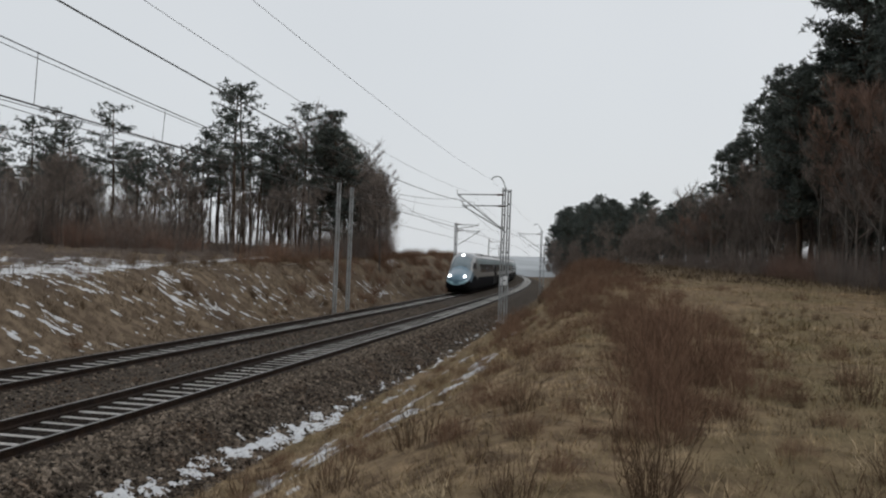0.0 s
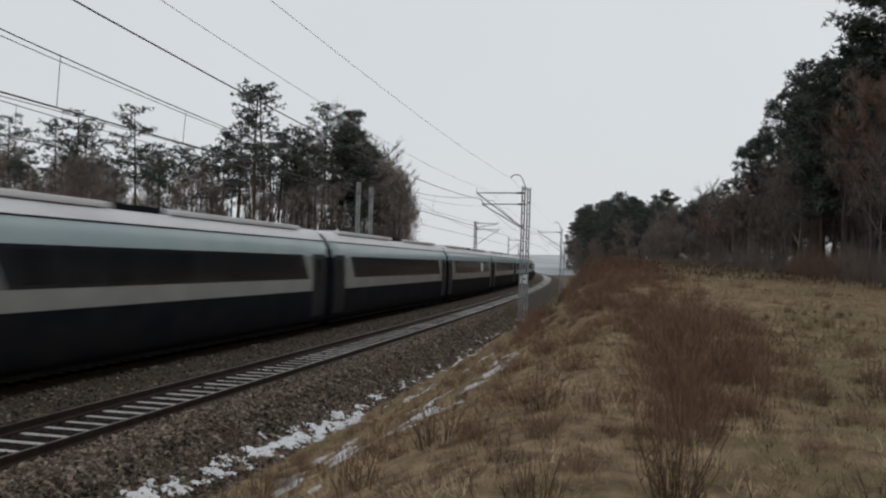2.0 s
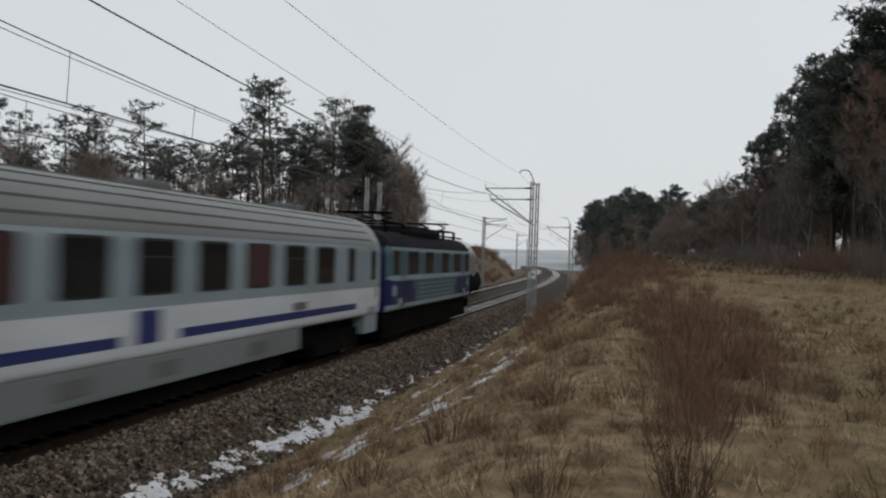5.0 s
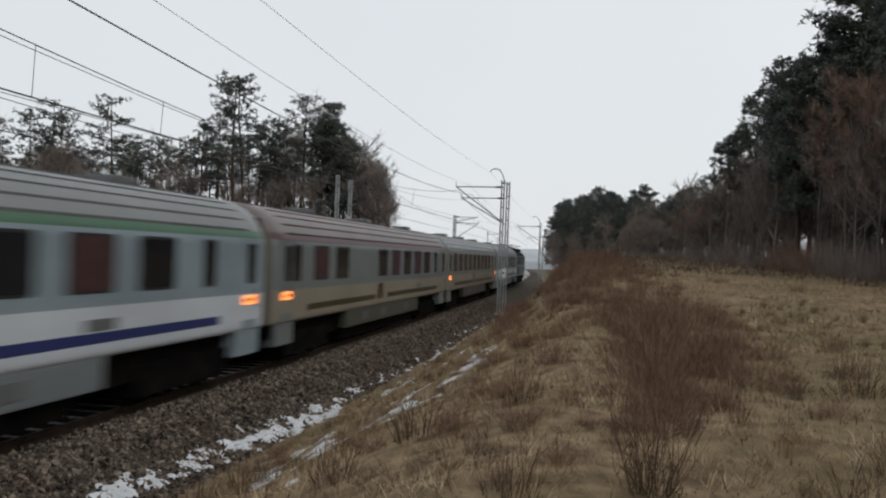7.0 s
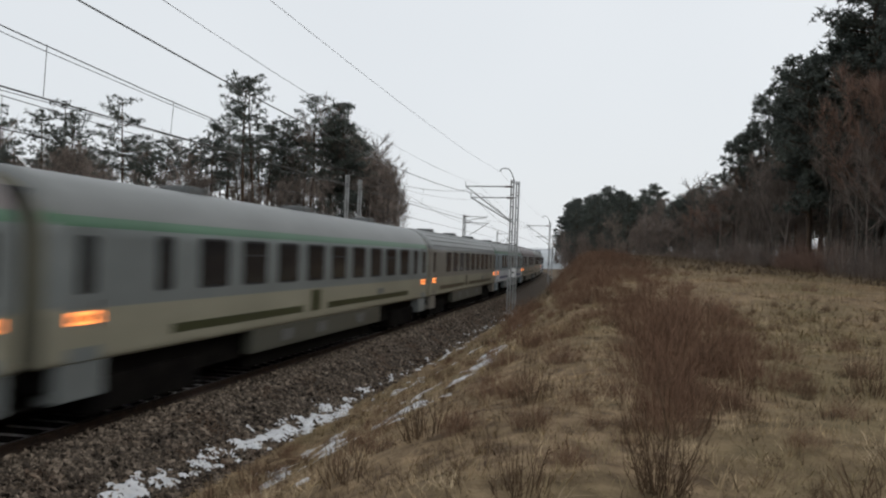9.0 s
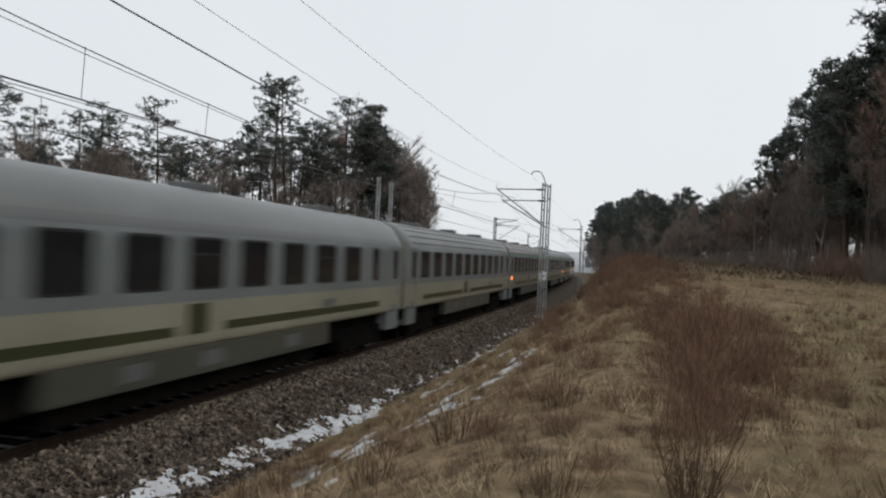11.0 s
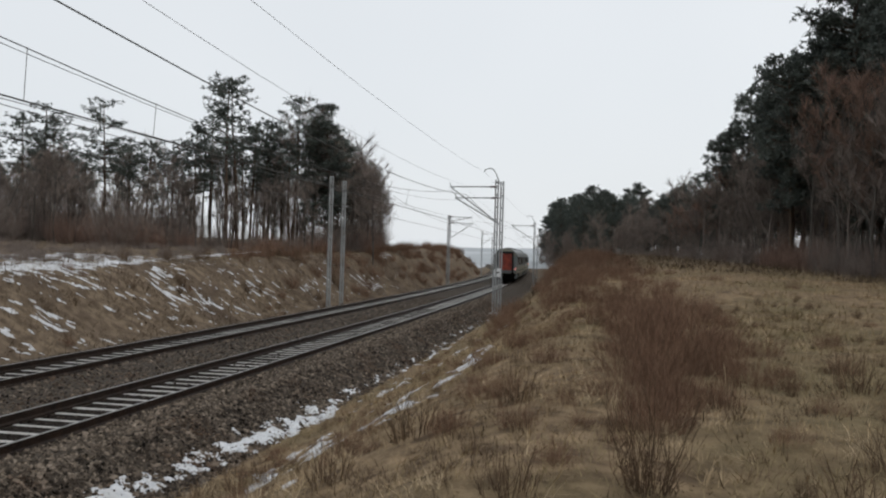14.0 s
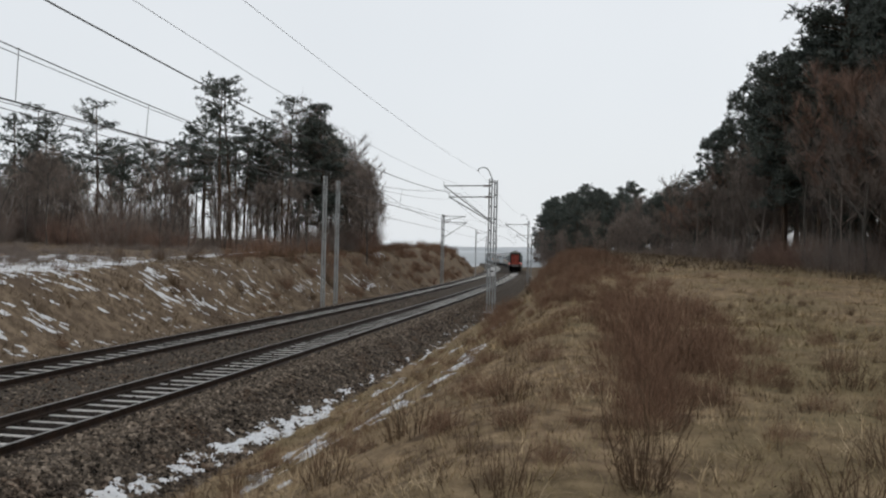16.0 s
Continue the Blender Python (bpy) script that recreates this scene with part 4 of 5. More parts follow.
def loft(sections, ys, mats, rule, cap=True, smooth=True, name="loft"):
    """Joins cross-sections (lists of x, z) at the given y. rule(x, y, z) gives the material slot."""
    m = len(sections[0])
    v = [(x, y, z) for sec, y in zip(sections, ys) for x, z in sec]
    f, fm = [], []
    for i in range(len(ys) - 1):
        for j in range(m):
            k = (j + 1) % m
            q = (i * m + j, i * m + k, (i + 1) * m + k, (i + 1) * m + j)
            c = np.mean([v[a] for a in q], axis=0)
            f.append(q)
            fm.append(rule(*c))
    if cap:
        f.append(tuple(range(m - 1, -1, -1)))
        fm.append(rule(0, ys[0], 1.5))
        f.append(tuple((len(ys) - 1) * m + j for j in range(m)))
        fm.append(rule(0, ys[-1], 1.5))
    me = mesh_from(v, f, name, mats, fm)
    if smooth:
        fl = np.ones(len(f), dtype=bool)
        if cap:
            fl[-2:] = False
        me.polygons.foreach_set("use_smooth", fl)
    return me


def curved_panel(sec, poly, side=1, proud=0.006, nz=5, thick=0.02):
    """A panel on a car's side: poly gives (y0, y1) at the bottom and top, and z0, z1; it follows the section."""
    (yb0, yb1), (yt0, yt1), z0, z1 = poly
    v, f = [], []
    for i in range(nz):
        t = i / (nz - 1)
        z = z0 + (z1 - z0) * t
        x = side_x(sec, z) + proud
        a, b = yb0 + (yt0 - yb0) * t, yb1 + (yt1 - yb1) * t
        v += [(side * x, a, z), (side * x, b, z), (side * (x - thick), a, z), (side * (x - thick), b, z)]
    for i in range(nz - 1):
        p, q = i * 4, i * 4 + 4
        quads = [(p, p + 1, q + 1, q), (p + 1, p + 3, q + 3, q + 1), (p + 2, p, q, q + 2)]
        f += quads if side > 0 else [t[::-1] for t in quads]
    e = (nz - 1) * 4
    ends = [(0, 2, 3, 1), (e, e + 1, e + 3, e + 2)]
    f += ends if side > 0 else [t[::-1] for t in ends]
    return mesh_from(v, f, "panel")


def bogie(parent, y, wheel_r=0.45):
    # frame box enlarged to fill the shadowed space round the wheels
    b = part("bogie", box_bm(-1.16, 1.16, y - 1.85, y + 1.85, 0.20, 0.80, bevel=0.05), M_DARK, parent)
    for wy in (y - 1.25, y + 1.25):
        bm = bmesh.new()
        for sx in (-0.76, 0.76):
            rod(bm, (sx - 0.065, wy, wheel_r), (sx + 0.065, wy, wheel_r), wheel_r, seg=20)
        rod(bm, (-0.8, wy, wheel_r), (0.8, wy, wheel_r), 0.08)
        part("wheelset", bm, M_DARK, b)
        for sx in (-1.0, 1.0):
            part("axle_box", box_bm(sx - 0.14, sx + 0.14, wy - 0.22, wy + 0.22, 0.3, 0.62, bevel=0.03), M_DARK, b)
    return b


def express_car(kind, seed):
    """A car of the tilting express; kind 'end' has a nose at its -y end."""
    ln = 28.2 if kind == "end" else 26.2
    h = ln / 2
    car = tagged(new("express_train_car"), "silver and turquoise high-speed train car with a dark window band" if kind != "end" else
                 "streamlined turquoise and silver express power car with lit headlamps", "train car", group="cars of the express train")
    mats = (M_SILVER, M_NAVY, M_PALE, M_ROOF1, M_AQUA, M_LIP, M_BROW, M_SCREEN, M_GLASS)

    def body_rule(x, y, z):
        if z < 3.2 and (y > h - 1.95 or (kind != 'end' and y < -h + 1.95)):
            return 1
        return 1 if z < 1.64 else (0 if z < 3.1 else (2 if z < 3.6 else 3))
    sec = full_section(SEC)
    y0 = -h + (6.2 if kind == "end" else 0.35)
    n = 24
    ys = list(np.linspace(y0, h - 0.35, n))
    secs = [sec] * n
    ys = sorted(ys + [h - 1.95] + ([] if kind == 'end' else [-h + 1.95]))
    secs = [sec] * len(ys)
    ys = [ys[0]] + ys + [ys[-1] + 0.06]
    small = [(x * 0.97, 0.34 + (z - 0.32) * 0.98) for x, z in sec]
    secs = [sec if kind == "end" else small] + secs + [small]
    if kind != "end":
        ys[0] -= 0.06
    else:
        ys[0] -= 0.001
    part("body", loft(secs, ys, mats, body_rule, name="body"), None, car)
    if kind == "end":
        # nose: distance from the tip, top height, bottom height, half width, squareness
        prof = [(0.00, 1.42, 0.98, 0.30), (0.06, 1.62, 0.80, 0.58), (0.20, 1.80, 0.62, 0.84), (0.45, 1.96, 0.48, 1.04), (0.85, 2.13, 0.38, 1.18),
                (1.40, 2.32, 0.32, 1.27), (1.9, 2.47, 0.32, 1.32), (2.3, 2.68, 0.32, 1.345), (2.8, 3.03, 0.32, 1.365), (3.3, 3.37, 0.32, 1.38),
                (3.8, 3.66, 0.32, 1.395), (4.3, 3.89, 0.32, 1.405), (4.9, 4.08, 0.32, 1.41), (5.5, 4.17, 0.32, 1.415), (6.2, 4.20, 0.32, 1.415)]
        prof = [(a * 1.2, b, c, e) for a, b, c, e in prof]
        d = np.array(prof)
        tip = -h - 1.24
        ts = np.unique(np.concatenate([np.linspace(0, 0.4, 13), np.linspace(0.4, 7.44, 120)]))
        base = np.array(SEC)
        dense_z = np.concatenate([np.linspace(0, 0.75, 44), np.linspace(0.76, 1, 26)])
        secs, ys = [], []
        for t in ts:
            zt, zb, w = (np.interp(t, d[:, 0], d[:, k]) for k in (1, 2, 3))
            mixr = ease(t / 7.44)
            half = []
            for q in dense_z:
                zz = 0.32 + q * 3.88
                xb = np.interp(zz, base[:, 1], base[:, 0]) / 1.415
                xr = (1 - abs(2 * q - 0.72) ** 2.6 if q > 0.36 else 1 - 0.55 * (1 - q / 0.36) ** 2.4)
                xr = max(xr, 0.0) ** 0.62
                xr = xr if q > 0.36 else 0.45 + 0.55 * xr
                xr = np.clip((1 - max(0, (q - 0.25) / 0.75) ** 2.4), 0, 1) ** 0.6 * (1 if q > 0.2 else 0.72 + 0.28 * (q / 0.2) ** 0.6)
                half.append((w * (xb * mixr + xr * (1 - mixr)), zb + q * (zt - zb)))
            secs.append(full_section(half))
            ys.append(tip + t)

        def nose_rule(x, y, z):
            t = y - tip
            zt, zb, w = (float(np.interp(t, d[:, 0], d[:, k])) for k in (1, 2, 3))
            ax = abs(x)
            t = t / 1.2
            if z < 0.86:
                return 1
            if t < 1.5 and 0.93 + 0.30 * ax ** 2 < z < 1.22 + 0.22 * ax ** 2 and ax < 1.08:
                return 5
            if z < 0.93 + 0.30 * ax ** 2 and t < 1.5:
                return 1
            top = ax < w * (0.80 - 0.02 * t)
            if 2.45 < t < 4.25 and top and ax < 1.08 - 0.10 * (t - 2.45):
                return 7
            if t >= 4.25 and ax < 1.0 - 0.05 * (t - 4.25) and z > 3.45:
                return 6 if t < 5.5 else 3
            if 3.15 < t < 4.9 and 2.50 < z < 3.16 - max(0, 3.95 - t) * 0.75 and ax > 1.0:
                return 8
            if ax > w * 0.72 and z < 0.86 + 0.95 * ease((t - 0.5) / 3.2) - 0.33 * ease((t - 4.2) / 1.6):
                return 1
            if t < 2.5 + 0.2 * ax + max(0.0, 2.4 - z) * 0.7:
                return 4
            if z > 2.2 + 0.25 * (6.2 - t) * 0.5 and top:
                return 6 if z > 3.3 else 0
            return 0
        nose = part("nose", loft(secs, ys, mats, nose_rule, name="nose"), None, car, "turquoise streamlined nose with a white-lined lower lip")
        for sx in (-1, 1):
            bm = bmesh.new()
            bmesh.ops.create_uvsphere(bm, u_segments=20, v_segments=10, radius=1.0)
            bmesh.ops.transform(bm, matrix=pose(sx * 0.70, tip + 0.80, 1.71, -30, 0, sx * 24) @ Matrix.Diagonal((0.20, 0.27, 0.085, 1)), verts=bm.verts)
            part("headlamp", bm, M_LAMP, nose, "bright white headlamp")
        bm = bmesh.new()
        bmesh.ops.create_uvsphere(bm, u_segments=16, v_segments=8, radius=1.0)
        bmesh.ops.transform(bm, matrix=pose(0, tip + 5.25, 3.91, -20, 0, 0) @ Matrix.Diagonal((0.19, 0.17, 0.055, 1)), verts=bm.verts)
        part("top_lamp", bm, M_LAMP, nose, "bright white upper lamp")
        part("coupler_slit", box_bm(-0.62, 0.62, tip + 0.02, tip + 0.2, 1.285, 1.315, bevel=0.01), M_RUBBER, nose)
        bm = bmesh.new()
        for sx in (-0.45, 0.45):
            rod(bm, (sx * 0.2, tip + 2.86, 2.70), (sx * 1.5, tip + 3.0, 2.76), 0.018)
        part("windscreen_wiper", bm, M_RUBBER, nose)
        bm = box_bm(-1.0, 1.0, tip + 1.1, tip + 1.6, 0.12, 0.4, bevel=0.05)
        part("snow_plough", bm, M_DARK, nose)
    # window bands, panes and doors on both sides
    wy0, wy1 = (-h + 8.2, h - 2.9) if kind == "end" else (-h + 3.1, h - 3.1)
    for side in (1, -1):
        band = part("window_band", curved_panel(SEC, ((wy0 + 0.35, wy1 + 0.45), (wy0 - 0.15, wy1 - 0.25), 2.13, 3.08), side, 0.006), M_GLASS, car,
                    "glossy black window band with slanted ends")
        k = 10 if kind == "end" else 11
        step = (wy1 - wy0 - 1.2) / k
        for i in range(k):
            a = wy0 + 0.75 + i * step
            blind = seed == 2 and i == 8 and side > 0
            part("pane", curved_panel(SEC, ((a, a + step - 0.3), (a, a + step - 0.3), 2.22, 2.98), side, 0.011, nz=4), M_BLIND if blind else M_PANE, band,
                 "pane with a lowered white blind" if blind else "")
        for yd in ([h - 1.35] if kind == "end" else [-h + 1.35, h - 1.35]):
            dr = part("door", curved_panel(SEC, ((yd - 0.72, yd + 0.72), (yd - 0.72, yd + 0.72), 0.62, 3.12), side, 0.007, nz=8), M_DOORGREY, car, "dark graphite plug door")
            part("door_window", curved_panel(SEC, ((yd - 0.3, yd + 0.3), (yd - 0.3, yd + 0.3), 1.95, 2.9), side, 0.013, nz=4), M_PANE, dr)
        part("rain_gutter", curved_panel(SEC, ((y0, h - 0.4), (y0, h - 0.4), 3.66, 3.70), side, 0.02, nz=2), M_NAVY, car)
    # roof: long low fairing with a dark well
    fa = part("roof_fairing", box_bm(-0.95, 0.95, y0 + 2.2, -1.2, 4.06, 4.222, bevel=0.05), M_ROOF1, car, "low pale roof fairing")
    part("roof_well", box_bm(-0.8, 0.8, -1.0, 1.6, 4.04, 4.22, bevel=0.04), M_NAVY, car, "dark roof well")
    part("roof_fairing", box_bm(-0.95, 0.95, 1.8, h - 2.4, 4.06, 4.222, bevel=0.05), M_ROOF1, car)
    bm = rods([((-0.6, -0.6, 4.25), (0.6, -0.6, 4.25)), ((-0.6, 1.0, 4.25), (0.6, 1.0, 4.25)), ((-0.5, -0.6, 4.25), (0.0, 1.0, 4.29)), ((0.5, -0.6, 4.25), (0.0, 1.0, 4.29))], 0.025, 6)
    part("folded_pantograph", bm, M_DARK, car)
    # reaches almost to the rails, a dark mass for the shadow below
    part("underframe", box_bm(-1.2, 1.2, y0 + 0.4, h - 0.5, 0.2, 0.9), M_DARK, car)
    bogie(car, (-h + 4.6) if kind == "end" else -h + 3.6)
    bogie(car, h - 3.6)
    part("gangway", box_bm(-0.75, 0.75, h - 0.36, h + 0.02, 0.9, 3.3, bevel=0.03), M_RUBBER, car, "black rubber gangway bellows")
    if kind != "end":
        part("gangway", box_bm(-0.75, 0.75, -h - 0.02, -h + 0.36, 0.9, 3.3, bevel=0.03), M_RUBBER, car, "black rubber gangway bellows")
    return car


s_nose = 88.0
for i in range(7):
    ln = 28.2 if i in (0, 6) else 26.2
    car = express_car("end" if i in (0, 6) else "mid", i)
    MOVING.append((car, s_nose + ln / 2, -39.8, FAR, 180.0 if i == 6 else 0.0))
    s_nose += ln

# ---- the hauled train ----
CSEC = [(1.36, 0.98), (1.41, 1.05), (1.415, 1.5), (1.415, 2.4), (1.40, 2.95), (1.36, 3.12), (1.28, 3.32), (1.12, 3.58), (0.86, 3.80), (0.5, 3.95), (0.0, 4.02)]


def paint(name, c):
    return mat(name, c, tuple(min(1, v * 1.12) for v in c), scale=1.0, rough=0.45, coat=0.1, c3=tuple(v * 0.68 for v in c), scale3=0.45, amt3=0.5, stretch=(1, 0.5, 1.4))


M_UP_GREY, M_UP_BLUE, M_UP_BEIGE = paint("grey_upper_paint", (0.142, 0.158, 0.158)), paint("blue_grey_upper_paint", (0.20, 0.245, 0.27)), paint("beige_upper_paint", (0.165, 0.155, 0.135))
M_LO_CREAM, M_LO_WHITE, M_LO_BEIGE = paint("cream_lower_paint", (0.235, 0.225, 0.172)), paint("white_lower_paint", (0.47, 0.50, 0.53)), paint("beige_lower_paint", (0.238, 0.211, 0.165))
M_ST_NAVY, M_ST_BROWN, M_ST_GREEN = paint("navy_stripe", (0.015, 0.025, 0.11)), paint("brown_stripe", (0.045, 0.035, 0.015)), paint("dark_green_stripe", (0.03, 0.035, 0.012))
M_BD_MAROON, M_BD_GREEN, M_BD_GREY = paint("maroon_eaves_band", (0.075, 0.032, 0.035)), paint("green_eaves_band", (0.045, 0.12, 0.065)), paint("grey_eaves_band", (0.11, 0.115, 0.115))
M_RF_GREY, M_RF_RED, M_RF_PALE = paint("grey_coach_roof", (0.132, 0.139, 0.135)), paint("reddish_coach_roof", (0.142, 0.119, 0.115)), paint("pale_coach_roof", (0.165, 0.175, 0.172))
M_SKIRT, M_SKIRT_LT = paint("dirty_skirt_paint", (0.060, 0.062, 0.050)), paint("pale_skirt_paint", (0.16, 0.18, 0.185))
M_SHUTTER = mat("red_end_shutter", (0.20, 0.030, 0.016), (0.32, 0.052, 0.026), scale=2.2, rough=0.6, c3=(0.08, 0.02, 0.015), scale3=1.4, amt3=0.6)
M_CURTAIN = mat("dark_red_curtain", (0.032, 0.012, 0.011), (0.05, 0.018, 0.016), scale=6, rough=0.9)


def window_mesh(y, z0, z1, w, x, t, r=0.09, side=1):
    """A rounded frame-like slab on the side of a coach."""
    pts = []
    for cy, cz, a0 in ((y + w / 2 - r, z1 - r, 0), (y - w / 2 + r, z1 - r, 90), (y - w / 2 + r, z0 + r, 180), (y + w / 2 - r, z0 + r, 270)):
        for k in range(5):
            a = radians(a0 + k * 22.5)
            pts.append((cy + r * math.cos(a), cz + r * math.sin(a)))
    n = len(pts)
    v = [(side * (x + t), p, q) for p, q in pts] + [(side * (x - 0.03), p, q) for p, q in pts]
    f = [tuple(range(n)), tuple(range(2 * n - 1, n - 1, -1))] + [(k, n + k, n + (k + 1) % n, (k + 1) % n) for k in range(n)]
    return mesh_from(v, f, "window")


def coach(spec):
    up, lo, stripe, band, roof, ribs, lit, last, label = spec
    ln = 26.4 if "smooth" in label else 24.5
    h = ln / 2
    car = tagged(new("passenger_coach"), label, "passenger coach", group="coaches of the hauled train")
    mats = (up, lo, stripe, band, roof)
    dense = []
    for z in list(np.arange(0.98, 3.2, 0.06)) + [3.25, 3.32, 3.45, 3.58, 3.70, 3.80, 3.88, 3.95, 3.99]:
        dense.append((side_x(CSEC, z), float(z)))
    dense.append((0.0, 4.02))

    def rule(x, y, z):
        if z < 1.16:
            return 1
        if 1.24 < z < 1.38 and (-9.6 < y < -2.6 or -0.4 < y < 9.6):
            return 2
        if z < 1.85:
            return 1
        if z < 3.11:
            return 0
        return 3 if z < 3.27 else 4
    sec = full_section(dense)
    small = [(x * 0.94, 0.98 + (z - 0.98) * 0.965) for x, z in sec]
    ys = [-h + 0.25, -h + 0.42] + list(np.linspace(-h + 0.9, h - 0.9, 26)) + [h - 0.42, h - 0.25]
    part("body", loft([small] + [sec] * (len(ys) - 2) + [small], ys, mats, rule, name="body"), None, car)
    for side in (1, -1):
        long_car = ln > 25
        maroon = band is M_BD_MAROON
        blank_rear = lit and (lo is M_LO_WHITE or up is M_UP_BEIGE and lo is M_LO_CREAM)
        for k in range(9):
            y = 8.55 - 2.03 * k if long_car else 6.93 - 2.045 * k
            if maroon and k > 5:
                y -= 1.0
            if (blank_rear and k == 8) or (maroon and k == 5):
                continue
            red = (k * 5 + int(h * 3) + len(label)) % 4 == 1 and stripe is M_ST_NAVY or (maroon and k % 2)
            wide = 0.62 if maroon and k == 8 else 1.32
            w = part("window", window_mesh(y, 2.03, 3.0, wide, 1.408, 0.012, side=side), M_RUBBER, car, "rounded coach window in a black rubber frame")
            part("pane", window_mesh(y, 2.08, 2.95, wide - 0.1, 1.41, 0.018, side=side), M_CURTAIN if red else M_PANE, w)
            if k % 3 == 1 and not red:
                part("vent_bar", box_bm(min(side * 1.40, side * 1.434), max(side * 1.40, side * 1.434), y - wide / 2 + 0.06, y + wide / 2 - 0.06, 2.66, 2.70), M_RUBBER, w)
        for yd in (-h + 1.15, h - 1.15):
            d = part("door", window_mesh(yd, 1.02, 3.08, 0.86, 1.40, 0.012, 0.05, side), up, car, "folding coach door")
            part("door_window", window_mesh(yd, 2.05, 2.95, 0.44, 1.405, 0.02, 0.08, side), M_PANE, d)
            part("door_handle", box_bm(min(side * 1.40, side * 1.45), max(side * 1.40, side * 1.45), yd + 0.28, yd + 0.32, 1.5, 1.95), M_STEEL, d)
            part("step_well", box_bm(min(side * 1.02, side * 1.38), max(side * 1.02, side * 1.38), yd - 0.62, yd + 0.62, 0.42, 1.0, bevel=0.04), up, car, "boxed-in door steps")
            if lit and not (maroon and yd > 0):
                ob = part("display", window_mesh(yd, 1.58, 1.78, 0.80, 1.412, 0.016, 0.04, side), M_ORANGE, car, "glowing amber display panel")
                for q in range(4):
                    part("dark_bar", window_mesh(yd - 0.28 + q * 0.19, 1.63, 1.73, 0.10, 1.42, 0.014, 0.02, side), M_ORANGE_DK, ob)
        for yn in ([10.5, -9.66] if long_car else [9.0]):
            wc = part("narrow_window", window_mesh(yn, 2.03, 3.0, 0.56, 1.408, 0.012, side=side), M_RUBBER, car)
            part("pane", window_mesh(yn, 2.08, 2.95, 0.47, 1.41, 0.018, side=side), M_PANE, wc)
        # emblem panel where the waist stripe breaks, and small notices by the doors
        part("emblem_panel", window_mesh(-1.5, 1.22, 1.78, 0.75, 1.412, 0.008, 0.05, side), stripe, car, "small dark emblem panel on the waist")
        part("notice_plate", window_mesh(5.2, 1.42, 1.62, 0.9, 1.412, 0.006, 0.03, side), M_BD_GREY, car)
        part("equipment_skirt", box_bm(min(side * 1.12, side * 1.37), max(side * 1.12, side * 1.37), -5.6, 5.4, 0.44, 1.0, bevel=0.05), M_SKIRT_LT if lo is M_LO_WHITE else M_SKIRT, car, "painted equipment cover under the floor")
        for k, yy in enumerate((-3.8, -1.2, 2.6)):
            part("vent_grille", box_bm(min(side * 1.36, side * 1.385), max(side * 1.36, side * 1.385), yy, yy + 0.8, 0.58, 0.86, bevel=0.01), M_BD_GREY, car)
    if ribs:
        for x0 in (1.30, 1.17, 0.98, 0.74, 0.46, 0.16):
            z0 = float(np.interp(-x0, [-p[0] for p in CSEC[5:]], [p[1] for p in CSEC[5:]]))
            for sx in (-1, 1):
                part("roof_rib", box_bm(sx * x0 - 0.014, sx * x0 + 0.014, -h + 1.2, h - 1.2, z0 - 0.03, z0 + 0.022), M_BD_MAROON if roof is M_RF_RED else M_BD_GREY, car)
    for yy in (-6.5, 0.5, 7.5):
        part("roof_vent", box_bm(-0.35, 0.35, yy - 0.4, yy + 0.4, 3.96, 4.14, bevel=0.05), M_BD_GREY, car)
    # underframe, and an added dark box that stands for the shadow between the bogies
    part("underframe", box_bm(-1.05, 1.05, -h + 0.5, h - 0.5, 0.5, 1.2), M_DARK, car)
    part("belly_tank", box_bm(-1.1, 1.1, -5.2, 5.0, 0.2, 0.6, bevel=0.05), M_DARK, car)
    bogie(car, -h + 3.6)
    bogie(car, h - 3.6)
    for e in (-1, 1):
        ya, yb = sorted((e * (h - 0.32), e * (h - 0.02)))
        bm = bmesh.new()
        box(bm, -0.98, -0.76, ya, yb, 1.05, 3.55, bevel=0.05)
        box(bm, 0.76, 0.98, ya, yb, 1.05, 3.55, bevel=0.05)
        box(bm, -0.98, 0.98, ya, yb, 3.36, 3.62, bevel=0.05)
        part("gangway", bm, M_RUBBER, car, "black rubber gangway frame")
        if last and e < 0:
            part("end_shutter", box_bm(-0.77, 0.77, ya + 0.12, yb, 1.35, 3.38, bevel=0.01), M_SHUTTER, car, "red roller shutter closing the gangway")
            part("gangway_plate", box_bm(-0.77, 0.77, ya + 0.08, yb, 1.05, 1.36, bevel=0.01), M_BD_GREY, car)
            for sx in (-1.16, 1.16):
                bm = bmesh.new()
                rod(bm, (sx, ya + 0.2, 1.56), (sx, ya + 0.08, 1.56), 0.075, 0.065, 14)
                part("tail_lamp", bm, M_TAIL, car, "lit red tail lamp")
            part("end_panel", box_bm(-1.33, -1.0, ya + 0.17, yb, 1.1, 3.1, bevel=0.02), M_UP_GREY, car)
            part("end_panel", box_bm(1.0, 1.33, ya + 0.17, yb, 1.1, 3.1, bevel=0.02), M_UP_GREY, car)
        for sx in (-0.875, 0.875):
            bm = rod(bmesh.new(), (sx, e * (h - 0.5), 1.05), (sx, e * (h - 0.08), 1.05), 0.09, seg=12)
            rod(bm, (sx, e * (h - 0.08), 1.05), (sx, e * h, 1.05), 0.22, seg=16)
            part("buffer", bm, M_DARK, car)
        part("buffer_beam", box_bm(-1.25, 1.25, min(e * (h - 0.6), e * (h - 0.4)), max(e * (h - 0.6), e * (h - 0.4)), 0.75, 1.2, bevel=0.02), M_DARK, car)
    return car


